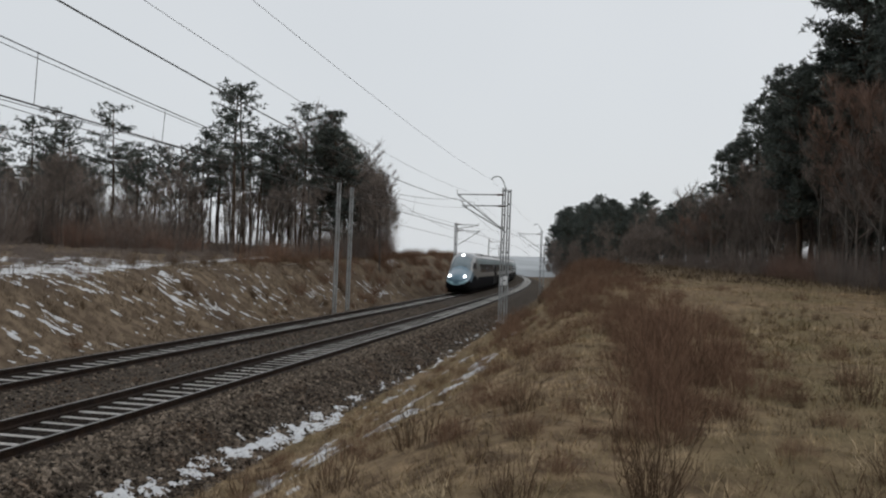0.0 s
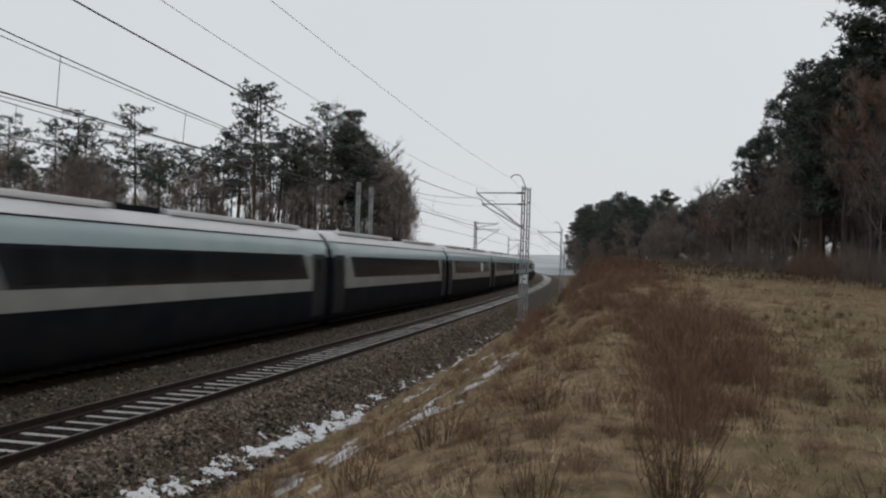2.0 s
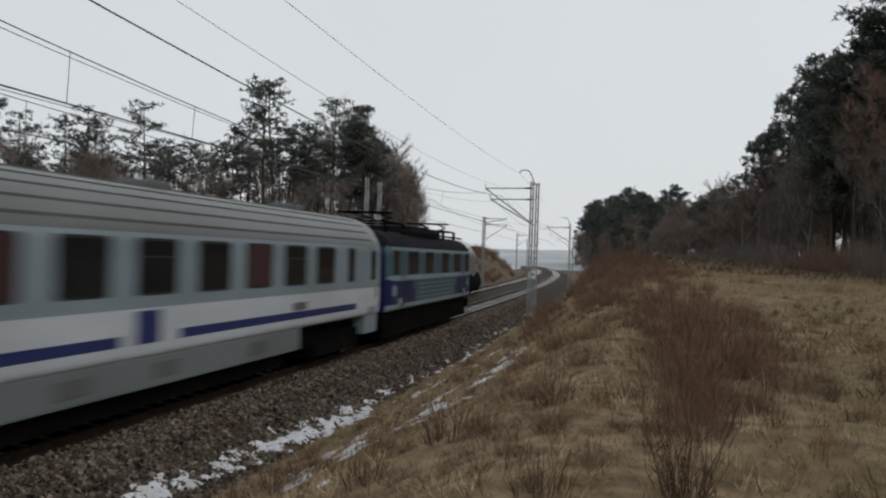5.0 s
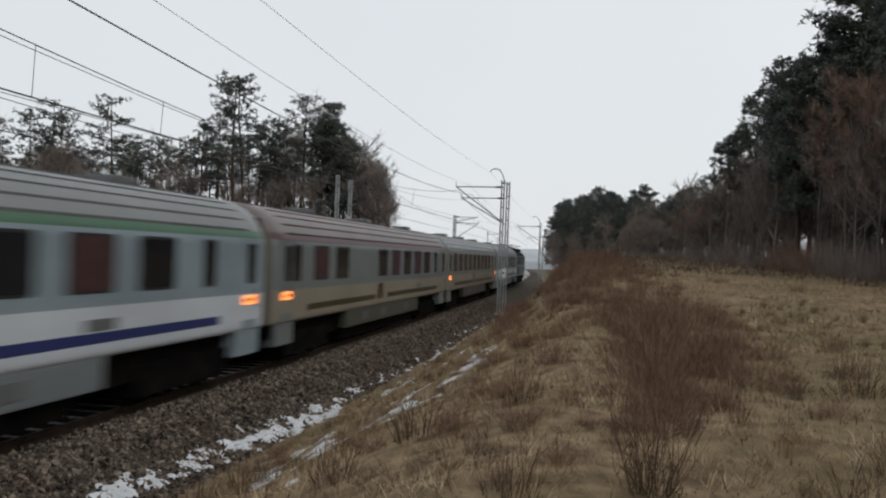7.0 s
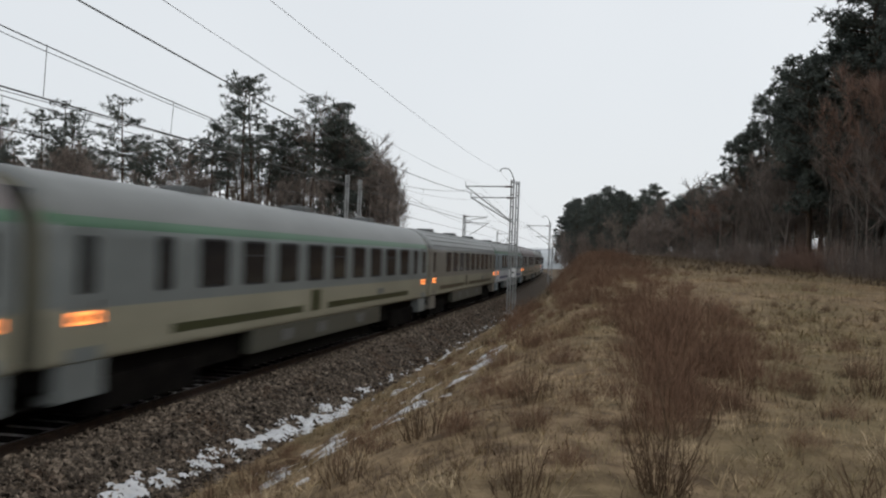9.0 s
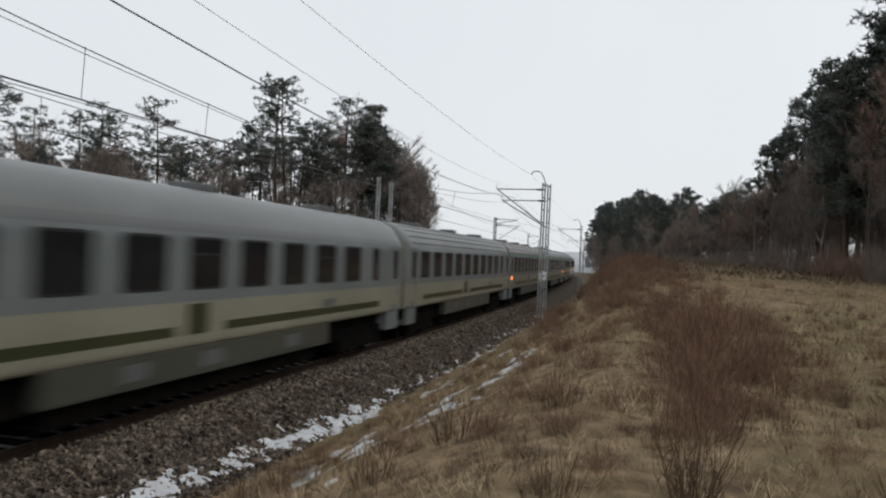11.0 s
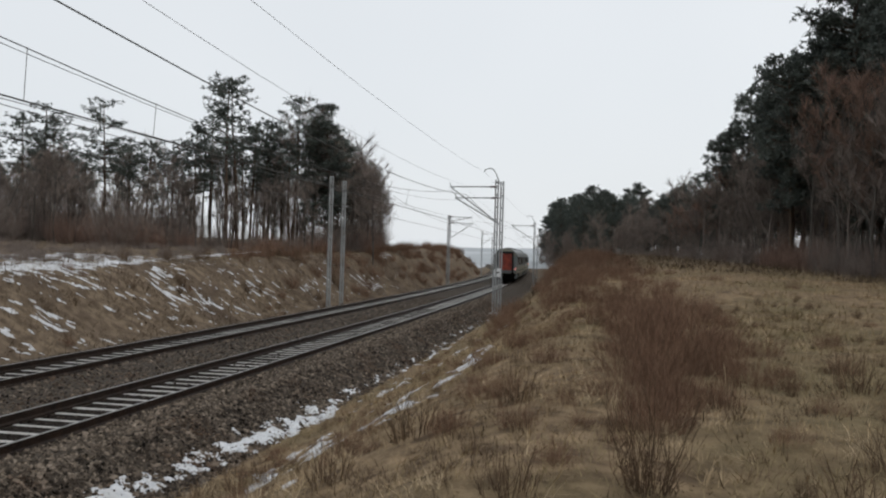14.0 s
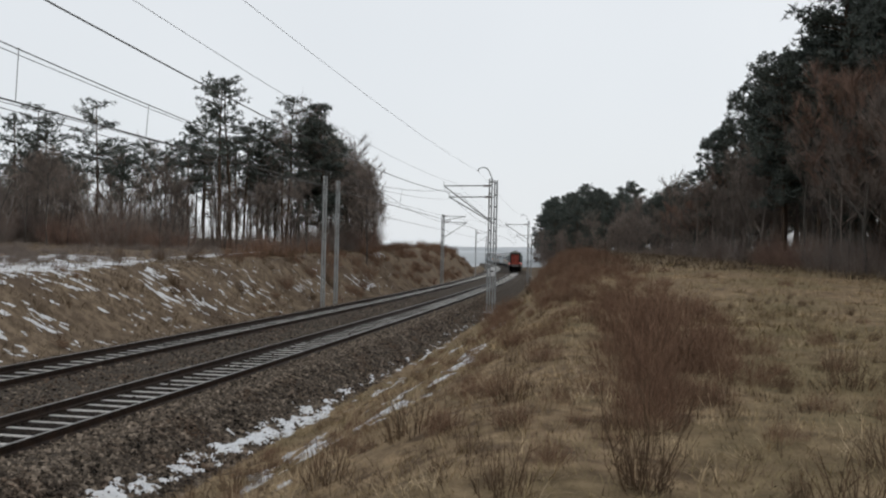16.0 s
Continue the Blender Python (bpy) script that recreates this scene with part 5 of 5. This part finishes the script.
COACHES = [
    (M_UP_GREY, M_LO_CREAM, M_ST_GREEN, M_BD_GREY, M_RF_GREY, False, False, True, "grey and cream last coach with a red end shutter"),
    (M_UP_GREY, M_LO_CREAM, M_ST_BROWN, M_BD_GREY, M_RF_GREY, True, False, False, "grey and cream passenger coach with a ribbed roof"),
    (M_UP_GREY, M_LO_CREAM, M_ST_BROWN, M_BD_GREEN, M_RF_RED, True, True, False, "grey and cream coach with a reddish ribbed roof"),
    (M_UP_GREY, M_LO_CREAM, M_ST_GREEN, M_BD_GREEN, M_RF_GREY, False, True, False, "grey and cream coach with a smooth grey roof"),
    (M_UP_BEIGE, M_LO_CREAM, M_ST_BROWN, M_BD_GREY, M_RF_PALE, True, True, False, "beige and cream coach with a brown waist stripe"),
    (M_UP_BLUE, M_LO_WHITE, M_ST_NAVY, M_BD_GREEN, M_RF_PALE, True, True, False, "blue-grey and white coach with a navy stripe"),
    (M_UP_GREY, M_LO_BEIGE, M_ST_BROWN, M_BD_MAROON, M_RF_RED, True, True, False, "grey and beige coach with a maroon eaves band"),
    (M_UP_BEIGE, M_LO_BEIGE, M_ST_BROWN, M_BD_GREY, M_RF_PALE, True, True, False, "beige coach with dark windows and a ribbed roof"),
    (M_UP_BLUE, M_LO_WHITE, M_ST_NAVY, M_BD_GREY, M_RF_GREY, True, False, False, "pale blue and white coach behind the locomotive"),
]
M_LOCO_LT = paint("light_blue_loco_paint", (0.048, 0.090, 0.108))
M_LOCO_NV = paint("royal_blue_loco_paint", (0.003, 0.009, 0.075))
M_LOCO_WH = paint("white_loco_trim", (0.22, 0.28, 0.31))
M_LOCO_RF = mat("sooty_loco_roof", (0.008, 0.008, 0.012), (0.016, 0.015, 0.020), scale=2, rough=0.85, spec=0.08, bump=0.2)
LSEC = [(1.40, 0.95), (1.46, 1.02), (1.46, 2.2), (1.44, 2.95), (1.36, 3.2), (1.2, 3.42), (0.9, 3.6), (0.5, 3.70), (0.0, 3.74)]


def locomotive():
    h = 7.95
    lo = tagged(new("electric_locomotive"), "two-tone blue electric locomotive with roof pantographs", "locomotive")
    dense = [(side_x(LSEC, z), float(z)) for z in np.arange(0.95, 3.2, 0.07)] + LSEC[4:]
    sec = full_section(dense)

    def rule(x, y, z):
        if z > 3.1:
            return 3
        if z < 1.06 or (2.02 < z < 2.11) or (1.0 < z < 1.14):
            return 2
        if z < 2.02 and (abs(y) > 3.4 + (z - 1.0) * 0.8):
            return 1
        return 0
    ys = [-h + 0.45, -h + 0.62] + list(np.linspace(-h + 1.0, h - 1.0, 40)) + [h - 0.62, h - 0.45]
    ends = [(x * 0.93, 0.95 + (z - 0.95) * 0.93) for x, z in sec]
    part("body", loft([ends] + [sec] * (len(ys) - 2) + [ends], ys, (M_LOCO_LT, M_LOCO_NV, M_LOCO_WH, M_LOCO_RF), rule, name="body"), None, lo)
    for side in (1, -1):
        for y, w in ((-6.5, 0.7), (-4.1, 1.5), (-1.5, 1.3), (1.5, 1.3), (4.1, 1.5), (6.5, 0.7)):
            wd = part("window", window_mesh(y, 2.16, 3.0, w, 1.452, 0.012, 0.06, side), M_RUBBER, lo)
            part("pane", window_mesh(y, 2.21, 2.95, w - 0.1, 1.455, 0.018, 0.05, side), M_PANE, wd)
        for k in range(4):
            z = 1.28 + k * 0.17
            part("side_rib", box_bm(min(side * 1.455, side * 1.475), max(side * 1.455, side * 1.475), -3.2, 3.2, z, z + 0.025), M_LOCO_WH, lo)
        for y in (-6.7, 6.7):
            part("emblem", window_mesh(y, 1.45, 1.8, 0.5, 1.462, 0.008, 0.12, side), M_LOCO_WH, lo, "pale emblem on the cab side")
            part("emblem", window_mesh(y - 0.75 * (1 if y > 0 else -1), 1.16, 1.36, 0.55, 1.462, 0.008, 0.08, side), M_LOCO_WH, lo)
        part("waist_rail", box_bm(min(side * 1.455, side * 1.48), max(side * 1.455, side * 1.48), -7.0, 7.0, 1.96, 1.99), M_LOCO_WH, lo)
        for y in (-5.55, 5.55):
            part("cab_door", window_mesh(y, 1.05, 3.0, 0.62, 1.448, 0.012, 0.04, side), M_LOCO_LT, lo)
    for e in (-1, 1):
        for sx in (-0.62, 0.62):
            bm = box_bm(sx - 0.5, sx + 0.5, min(e * (h - 0.5), e * (h - 0.42)), max(e * (h - 0.5), e * (h - 0.42)), 2.2, 2.95, bevel=0.03)
            part("windscreen", bm, M_SCREEN, lo)
            bm = bmesh.new()
            rod(bm, (sx * 1.4, e * (h - 0.5), 1.45), (sx * 1.4, e * (h - 0.36), 1.45), 0.14, seg=14)
            part("headlamp", bm, M_SCREEN, lo)
        for sx in (-0.875, 0.875):
            bm = rod(bmesh.new(), (sx, e * (h - 0.5), 1.05), (sx, e * (h - 0.08), 1.05), 0.09, seg=12)
            rod(bm, (sx, e * (h - 0.08), 1.05), (sx, e * h, 1.05), 0.22, seg=16)
            part("buffer", bm, M_DARK, lo)
        part("buffer_beam", box_bm(-1.35, 1.35, min(e * (h - 0.7), e * (h - 0.3)), max(e * (h - 0.7), e * (h - 0.3)), 0.6, 1.0, bevel=0.03), M_DARK, lo)
        # folded pantographs
        y = e * 4.8
        pb = part("pantograph", rods([((-0.85, y - 1.2, 4.0), (0.85, y - 1.2, 4.0)), ((-0.85, y + 1.2, 4.0), (0.85, y + 1.2, 4.0)), ((-0.85, y - 1.2, 4.0), (-0.85, y + 1.2, 4.0)),
                                      ((0.85, y - 1.2, 4.0), (0.85, y + 1.2, 4.0)), ((-0.7, y - 1.1, 4.05), (-0.4, y + 1.3, 4.22)), ((0.7, y - 1.1, 4.05), (0.4, y + 1.3, 4.22)),
                                      ((-0.4, y + 1.3, 4.22), (-0.5, y - 0.9, 4.3)), ((0.4, y + 1.3, 4.22), (0.5, y - 0.9, 4.3)), ((-0.95, y - 0.9, 4.32), (0.95, y - 0.9, 4.32)),
                                      ((-0.95, y - 0.5, 4.32), (0.95, y - 0.5, 4.32))], 0.035, 6), M_DARK, lo, "dark folded pantograph")
        for sx in (-0.85, 0.85):
            for yy in (y - 1.2, y + 1.2):
                part("insulator", rods([((sx, yy, 3.5), (sx, yy, 4.0))], 0.07, 8), M_DARK, pb)
    part("roof_box", box_bm(-0.95, 0.95, -2.6, 2.6, 3.6, 3.98, bevel=0.08), M_LOCO_RF, lo)
    part("roof_rail", rods([((sx, -6.6, 3.72), (sx, 6.6, 3.72)) for sx in (-1.1, 1.1)], 0.04, 6), M_DARK, lo)
    # carried down to 0.2 so that no light passes below the body
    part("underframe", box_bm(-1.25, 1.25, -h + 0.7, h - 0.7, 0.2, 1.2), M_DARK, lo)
    bogie(lo, -4.2, 0.55)
    bogie(lo, 4.2, 0.55)
    return lo


rear = 38.8 - 33.2 * 12
for spec in COACHES:
    car = coach(spec)
    for ch in car.children:        # the bodies ride high on their springs
        if not ch.name.startswith(("bogie", "buffer", "underframe", "belly")):
            ch.location.z += 0.15
    ln = 26.4 if "smooth" in spec[-1] else 24.5
    MOVING.append((car, rear + ln / 2, 33.2, 0.0, 0.0))
    rear += ln
loco = locomotive()
for ch in loco.children:
    if not ch.name.startswith(("bogie", "buffer", "underframe")):
        ch.location.z += 0.15
MOVING.append((loco, rear + 7.95, 33.2, 0.0, 0.0))

# ================= masts and wires =================
M_MAST = mat("galvanised_mast_steel", (0.25, 0.26, 0.26), (0.36, 0.37, 0.37), scale=3, rough=0.65, metal=0.2, c3=(0.17, 0.15, 0.13), scale3=0.8, amt3=0.5)
M_MASTDK = mat("shaded_mast_steel", (0.12, 0.12, 0.12), (0.18, 0.18, 0.18), scale=3, rough=0.7, metal=0.2)
M_WIRE = mat("dark_copper_wire", (0.05, 0.048, 0.046), (0.08, 0.075, 0.07), scale=4, rough=0.6, metal=0.5)
M_INSUL = mat("brown_insulator", (0.06, 0.03, 0.02), (0.09, 0.045, 0.03), scale=4, rough=0.3)
M_PLATE = mat("white_sign_plate", (0.72, 0.72, 0.72), (0.8, 0.8, 0.8), scale=4, rough=0.5)
M_FOOT = mat("mast_foundation", (0.28, 0.27, 0.25), (0.38, 0.37, 0.35), scale=6, rough=0.9, bump=0.4)


def mast(s, off, height, arms, toward, posts=((0.0, 0.0),), horn=False, plate=False, label="galvanised steel catenary mast beside the track"):
    """A mast of paired channels; arms: (height, reach, drop of the strut, shift along the line)."""
    ob = tagged(new("catenary_mast"), label, "catenary mast", group="catenary masts")
    g = float(grid_z(s, off))
    ob.matrix_basis = line_pose(s, off)
    for px, py in posts:
        for e in (-0.082, 0.082):
            bm = bmesh.new()
            box(bm, px + e - 0.045, px + e + 0.045, py - 0.06, py + 0.06, g - 0.2, height)
            part("channel", bm, M_MAST, ob)
        bm = bmesh.new()
        z = g + 0.6
        while z < height - 0.2:
            box(bm, px - 0.085, px + 0.085, py - 0.052, py - 0.042, z, z + 0.09)
            z += 0.8
        tagged(part("lacing", bm, M_MASTDK, ob), kind="stuff")
        part("foundation", box_bm(px - 0.3, px + 0.3, py - 0.3, py + 0.3, g - 0.3, g + 0.18, bevel=0.03), M_FOOT, ob)
    for z, reach, drop, y in arms:
        x1 = toward * reach
        a = part("cantilever", rods([((0, y, z), (x1, y, z - 0.04)), ((x1, y, z - 0.04), (0, y, z - drop))], 0.04, 8), M_MAST, ob, "steel bracket arm with a diagonal strut")
        part("insulator", rods([((toward * 0.12, y, z), (toward * 0.6, y, z - 0.01))], 0.065, 10), M_INSUL, a)
        part("hanger", rods([((x1, y, z), (x1, y, z + 0.22)), ((x1, y - 0.1, z + 0.22), (x1, y + 0.1, z + 0.22))], 0.025, 6), M_MAST, a)
    if horn:
        pts = [(0, 0, height - 0.2), (-0.25, 0, height + 0.45), (-0.42, 0, height + 0.72), (-0.65, 0, height + 0.80), (-0.95, 0, height + 0.74), (-1.05, 0, height + 0.55)]
        part("horn_bracket", rods(list(zip(pts[:-1], pts[1:])), 0.035, 8), M_MAST, ob, "curved horn bracket for the upper wire")
    if plate:
        pl = part("sign_plate", box_bm(-0.24, 0.24, -0.10, -0.07, 1.72, 2.3, bevel=0.01), M_PLATE, ob, "small white number plate")
        part("dark_bar", box_bm(-0.13, 0.13, -0.106, -0.098, 1.98, 2.06), M_DARK, pl)
    return ob


mast(58.5, 3.1, 8.05, [(7.6, 3.2, 2.35, -0.55), (6.95, 3.0, 1.75, 0.55)], -1, ((-0.12, -0.55), (0.12, 0.55)), horn=True, plate=True, label="double catenary mast with two bracket arms and a white plate")
mast(116.0, 3.1, 7.8, [(7.3, 3.0, 2.0, 0.0)], -1, horn=True)
mast(172.0, 3.1, 7.8, [(7.3, 3.0, 2.0, 0.0)], -1)
mast(55.2, -7.33, 7.9, [], 1)
mast(58.2, -7.33, 7.85, [], 1)
mast(109.0, -7.33, 8.1, [(7.9, 2.9, 0.6, -0.6), (7.2, 2.9, 2.0, 0.6)], 1, ((0, -0.6), (0, 0.6)), label="double catenary mast with bracket arms over the track")
mast(165.0, -7.33, 7.9, [(7.4, 2.9, 2.0, 0.0)], 1)
mast(225.0, -7.33, 7.9, [(7.4, 2.9, 2.0, 0.0)], 1)


M_WIRE_PALE = mat("weathered_grey_wire", (0.20, 0.20, 0.205), (0.28, 0.28, 0.285), scale=4, rough=0.7, metal=0.3)


def wire(name, stations, rad, label, m=None):
    """A hanging line through (s, offset, height) with sag between supports given as stations (s, off, z, sag to the next)."""
    pts = []
    for (s0, o0, z0, sag), (s1, o1, z1, _) in zip(stations[:-1], stations[1:]):
        for k in range(14):
            t = k / 14
            s = s0 + (s1 - s0) * t
            x, y, _z = on_line(s, o0 + (o1 - o0) * t)
            pts.append((float(x), float(y), z0 + (z1 - z0) * t - 4 * sag * t * (1 - t)))
    s, o, z, _ = stations[-1]
    x, y, _z = on_line(s, o)
    pts.append((float(x), float(y), z))
    sp = Soup()
    sp.tube(pts, [rad] * len(pts), 5)
    return tagged(part(name, sp.mesh(name, m or M_WIRE)), label, "overhead wire", group="overhead wires")


def height_on(stations, s):
    for (s0, o0, z0, sag), (s1, o1, z1, _) in zip(stations[:-1], stations[1:]):
        if s0 <= s <= s1:
            t = (s - s0) / (s1 - s0)
            return z0 + (z1 - z0) * t - 4 * sag * t * (1 - t), o0 + (o1 - o0) * t
    return None


def system(off, mess, cont, twin, label):
    """Messenger, contact wires and droppers of one track."""
    wire("messenger_wire", mess, 0.011, "dark messenger wire of the " + label)
    for e in twin:
        wire("contact_wire", [(s, o + e, z, g) for s, o, z, g in cont], 0.009, "contact wire of the " + label)
    s = 14.7
    while s < 46:
        a, b = height_on(mess, s), height_on(cont, s)
        if a and b:
            x0, y0, _ = on_line(s, a[1])
            x1, y1, _ = on_line(s, b[1])
            tagged(part("dropper", rods([((float(x0), float(y0), a[0]), (float(x1), float(y1), b[0])), ((float(x0), float(y0), a[0] - 0.07), (float(x0), float(y0), a[0] + 0.03))], 0.007, 5), M_WIRE),
                   "thin dropper wire between messenger and contact wire", "dropper wire", group="droppers")
        s += 4.25


system(0.0, [(-55, 0.1, 7.2, 1.4), (1.5, 0.0, 7.2, 1.4), (58.5, -0.1, 7.35, 1.2), (116, 0.1, 7.2, 1.1), (172, 0, 7.2, 1.1), (230, 0, 7.2, 1.1)],
       [(-55, 0.1, 5.4, 0.05), (1.5, 0.0, 5.40, 0.05), (58.5, -0.25, 5.40, 0.05), (116, 0.2, 5.4, 0.05), (172, -0.2, 5.4, 0.05), (230, 0.2, 5.4, 0.05)], (0.0, 0.05), "nearer track")
wire("messenger_wire", [(-55, 0.5, 6.8, 1.1), (1.5, 0.45, 6.75, 1.1), (58.5, 0.4, 6.75, 0.7), (116, 2.9, 7.4, 0.2)], 0.007, "second messenger wire in the overlap of two tensions")
wire("contact_wire", [(-55, 0.5, 5.15, 0.04), (1.5, 0.45, 5.15, 0.04), (58.5, 0.35, 5.5, 0.1), (116, 2.9, 7.0, 0.1)], 0.007, "second contact wire in the overlap of two tensions")
system(FAR, [(-55, FAR, 6.9, 0.9), (1.5, FAR, 6.95, 0.95), (56.5, FAR, 7.2, 1.0), (109, FAR, 7.2, 1.0), (165, FAR, 7.2, 1.0), (225, FAR, 7.2, 1.0)],
       [(-55, FAR, 5.5, 0.04), (1.5, FAR, 5.5, 0.04), (56.5, FAR, 5.5, 0.04), (109, FAR, 5.5, 0.04), (165, FAR, 5.5, 0.04), (225, FAR, 5.5, 0.04)], (0.0, 0.05), "second track")
# feeders above the near side of the line
wire("feeder_wire", [(-55, 1.5, 7.4, 0.7), (1.5, 1.5, 7.32, 0.98), (58.5, 0.9, 7.1, 0.7), (116, 0.4, 7.0, 0.6), (172, 0.2, 7.0, 0.5)], 0.015, "thick dark feeder cable along the line")
wire("feeder_wire", [(-55, 1.5, 8.0, 0.5), (1.5, 1.5, 8.12, 0.85), (58.5, 0.6, 7.8, 0.6), (116, 0.3, 7.5, 0.5)], 0.0065, "grey feeder wire along the line", M_WIRE_PALE)
wire("earth_wire", [(-55, 2.9, 8.4, 0.5), (1.5, 2.7, 8.32, 0.6), (58.5, 2.1, 8.6, 0.5), (116, 2.1, 8.4, 0.5)], 0.006, "thin grey upper wire on the horn brackets", M_WIRE_PALE)


def motions():
    for ob, first, speed, off, turn in MOVING:
        walk(ob, [(k * 0.5, line_pose(first + speed * k * 0.5, off) @ pose(0, 0, 0, 0, 0, turn)) for k in range(33)])


motions()
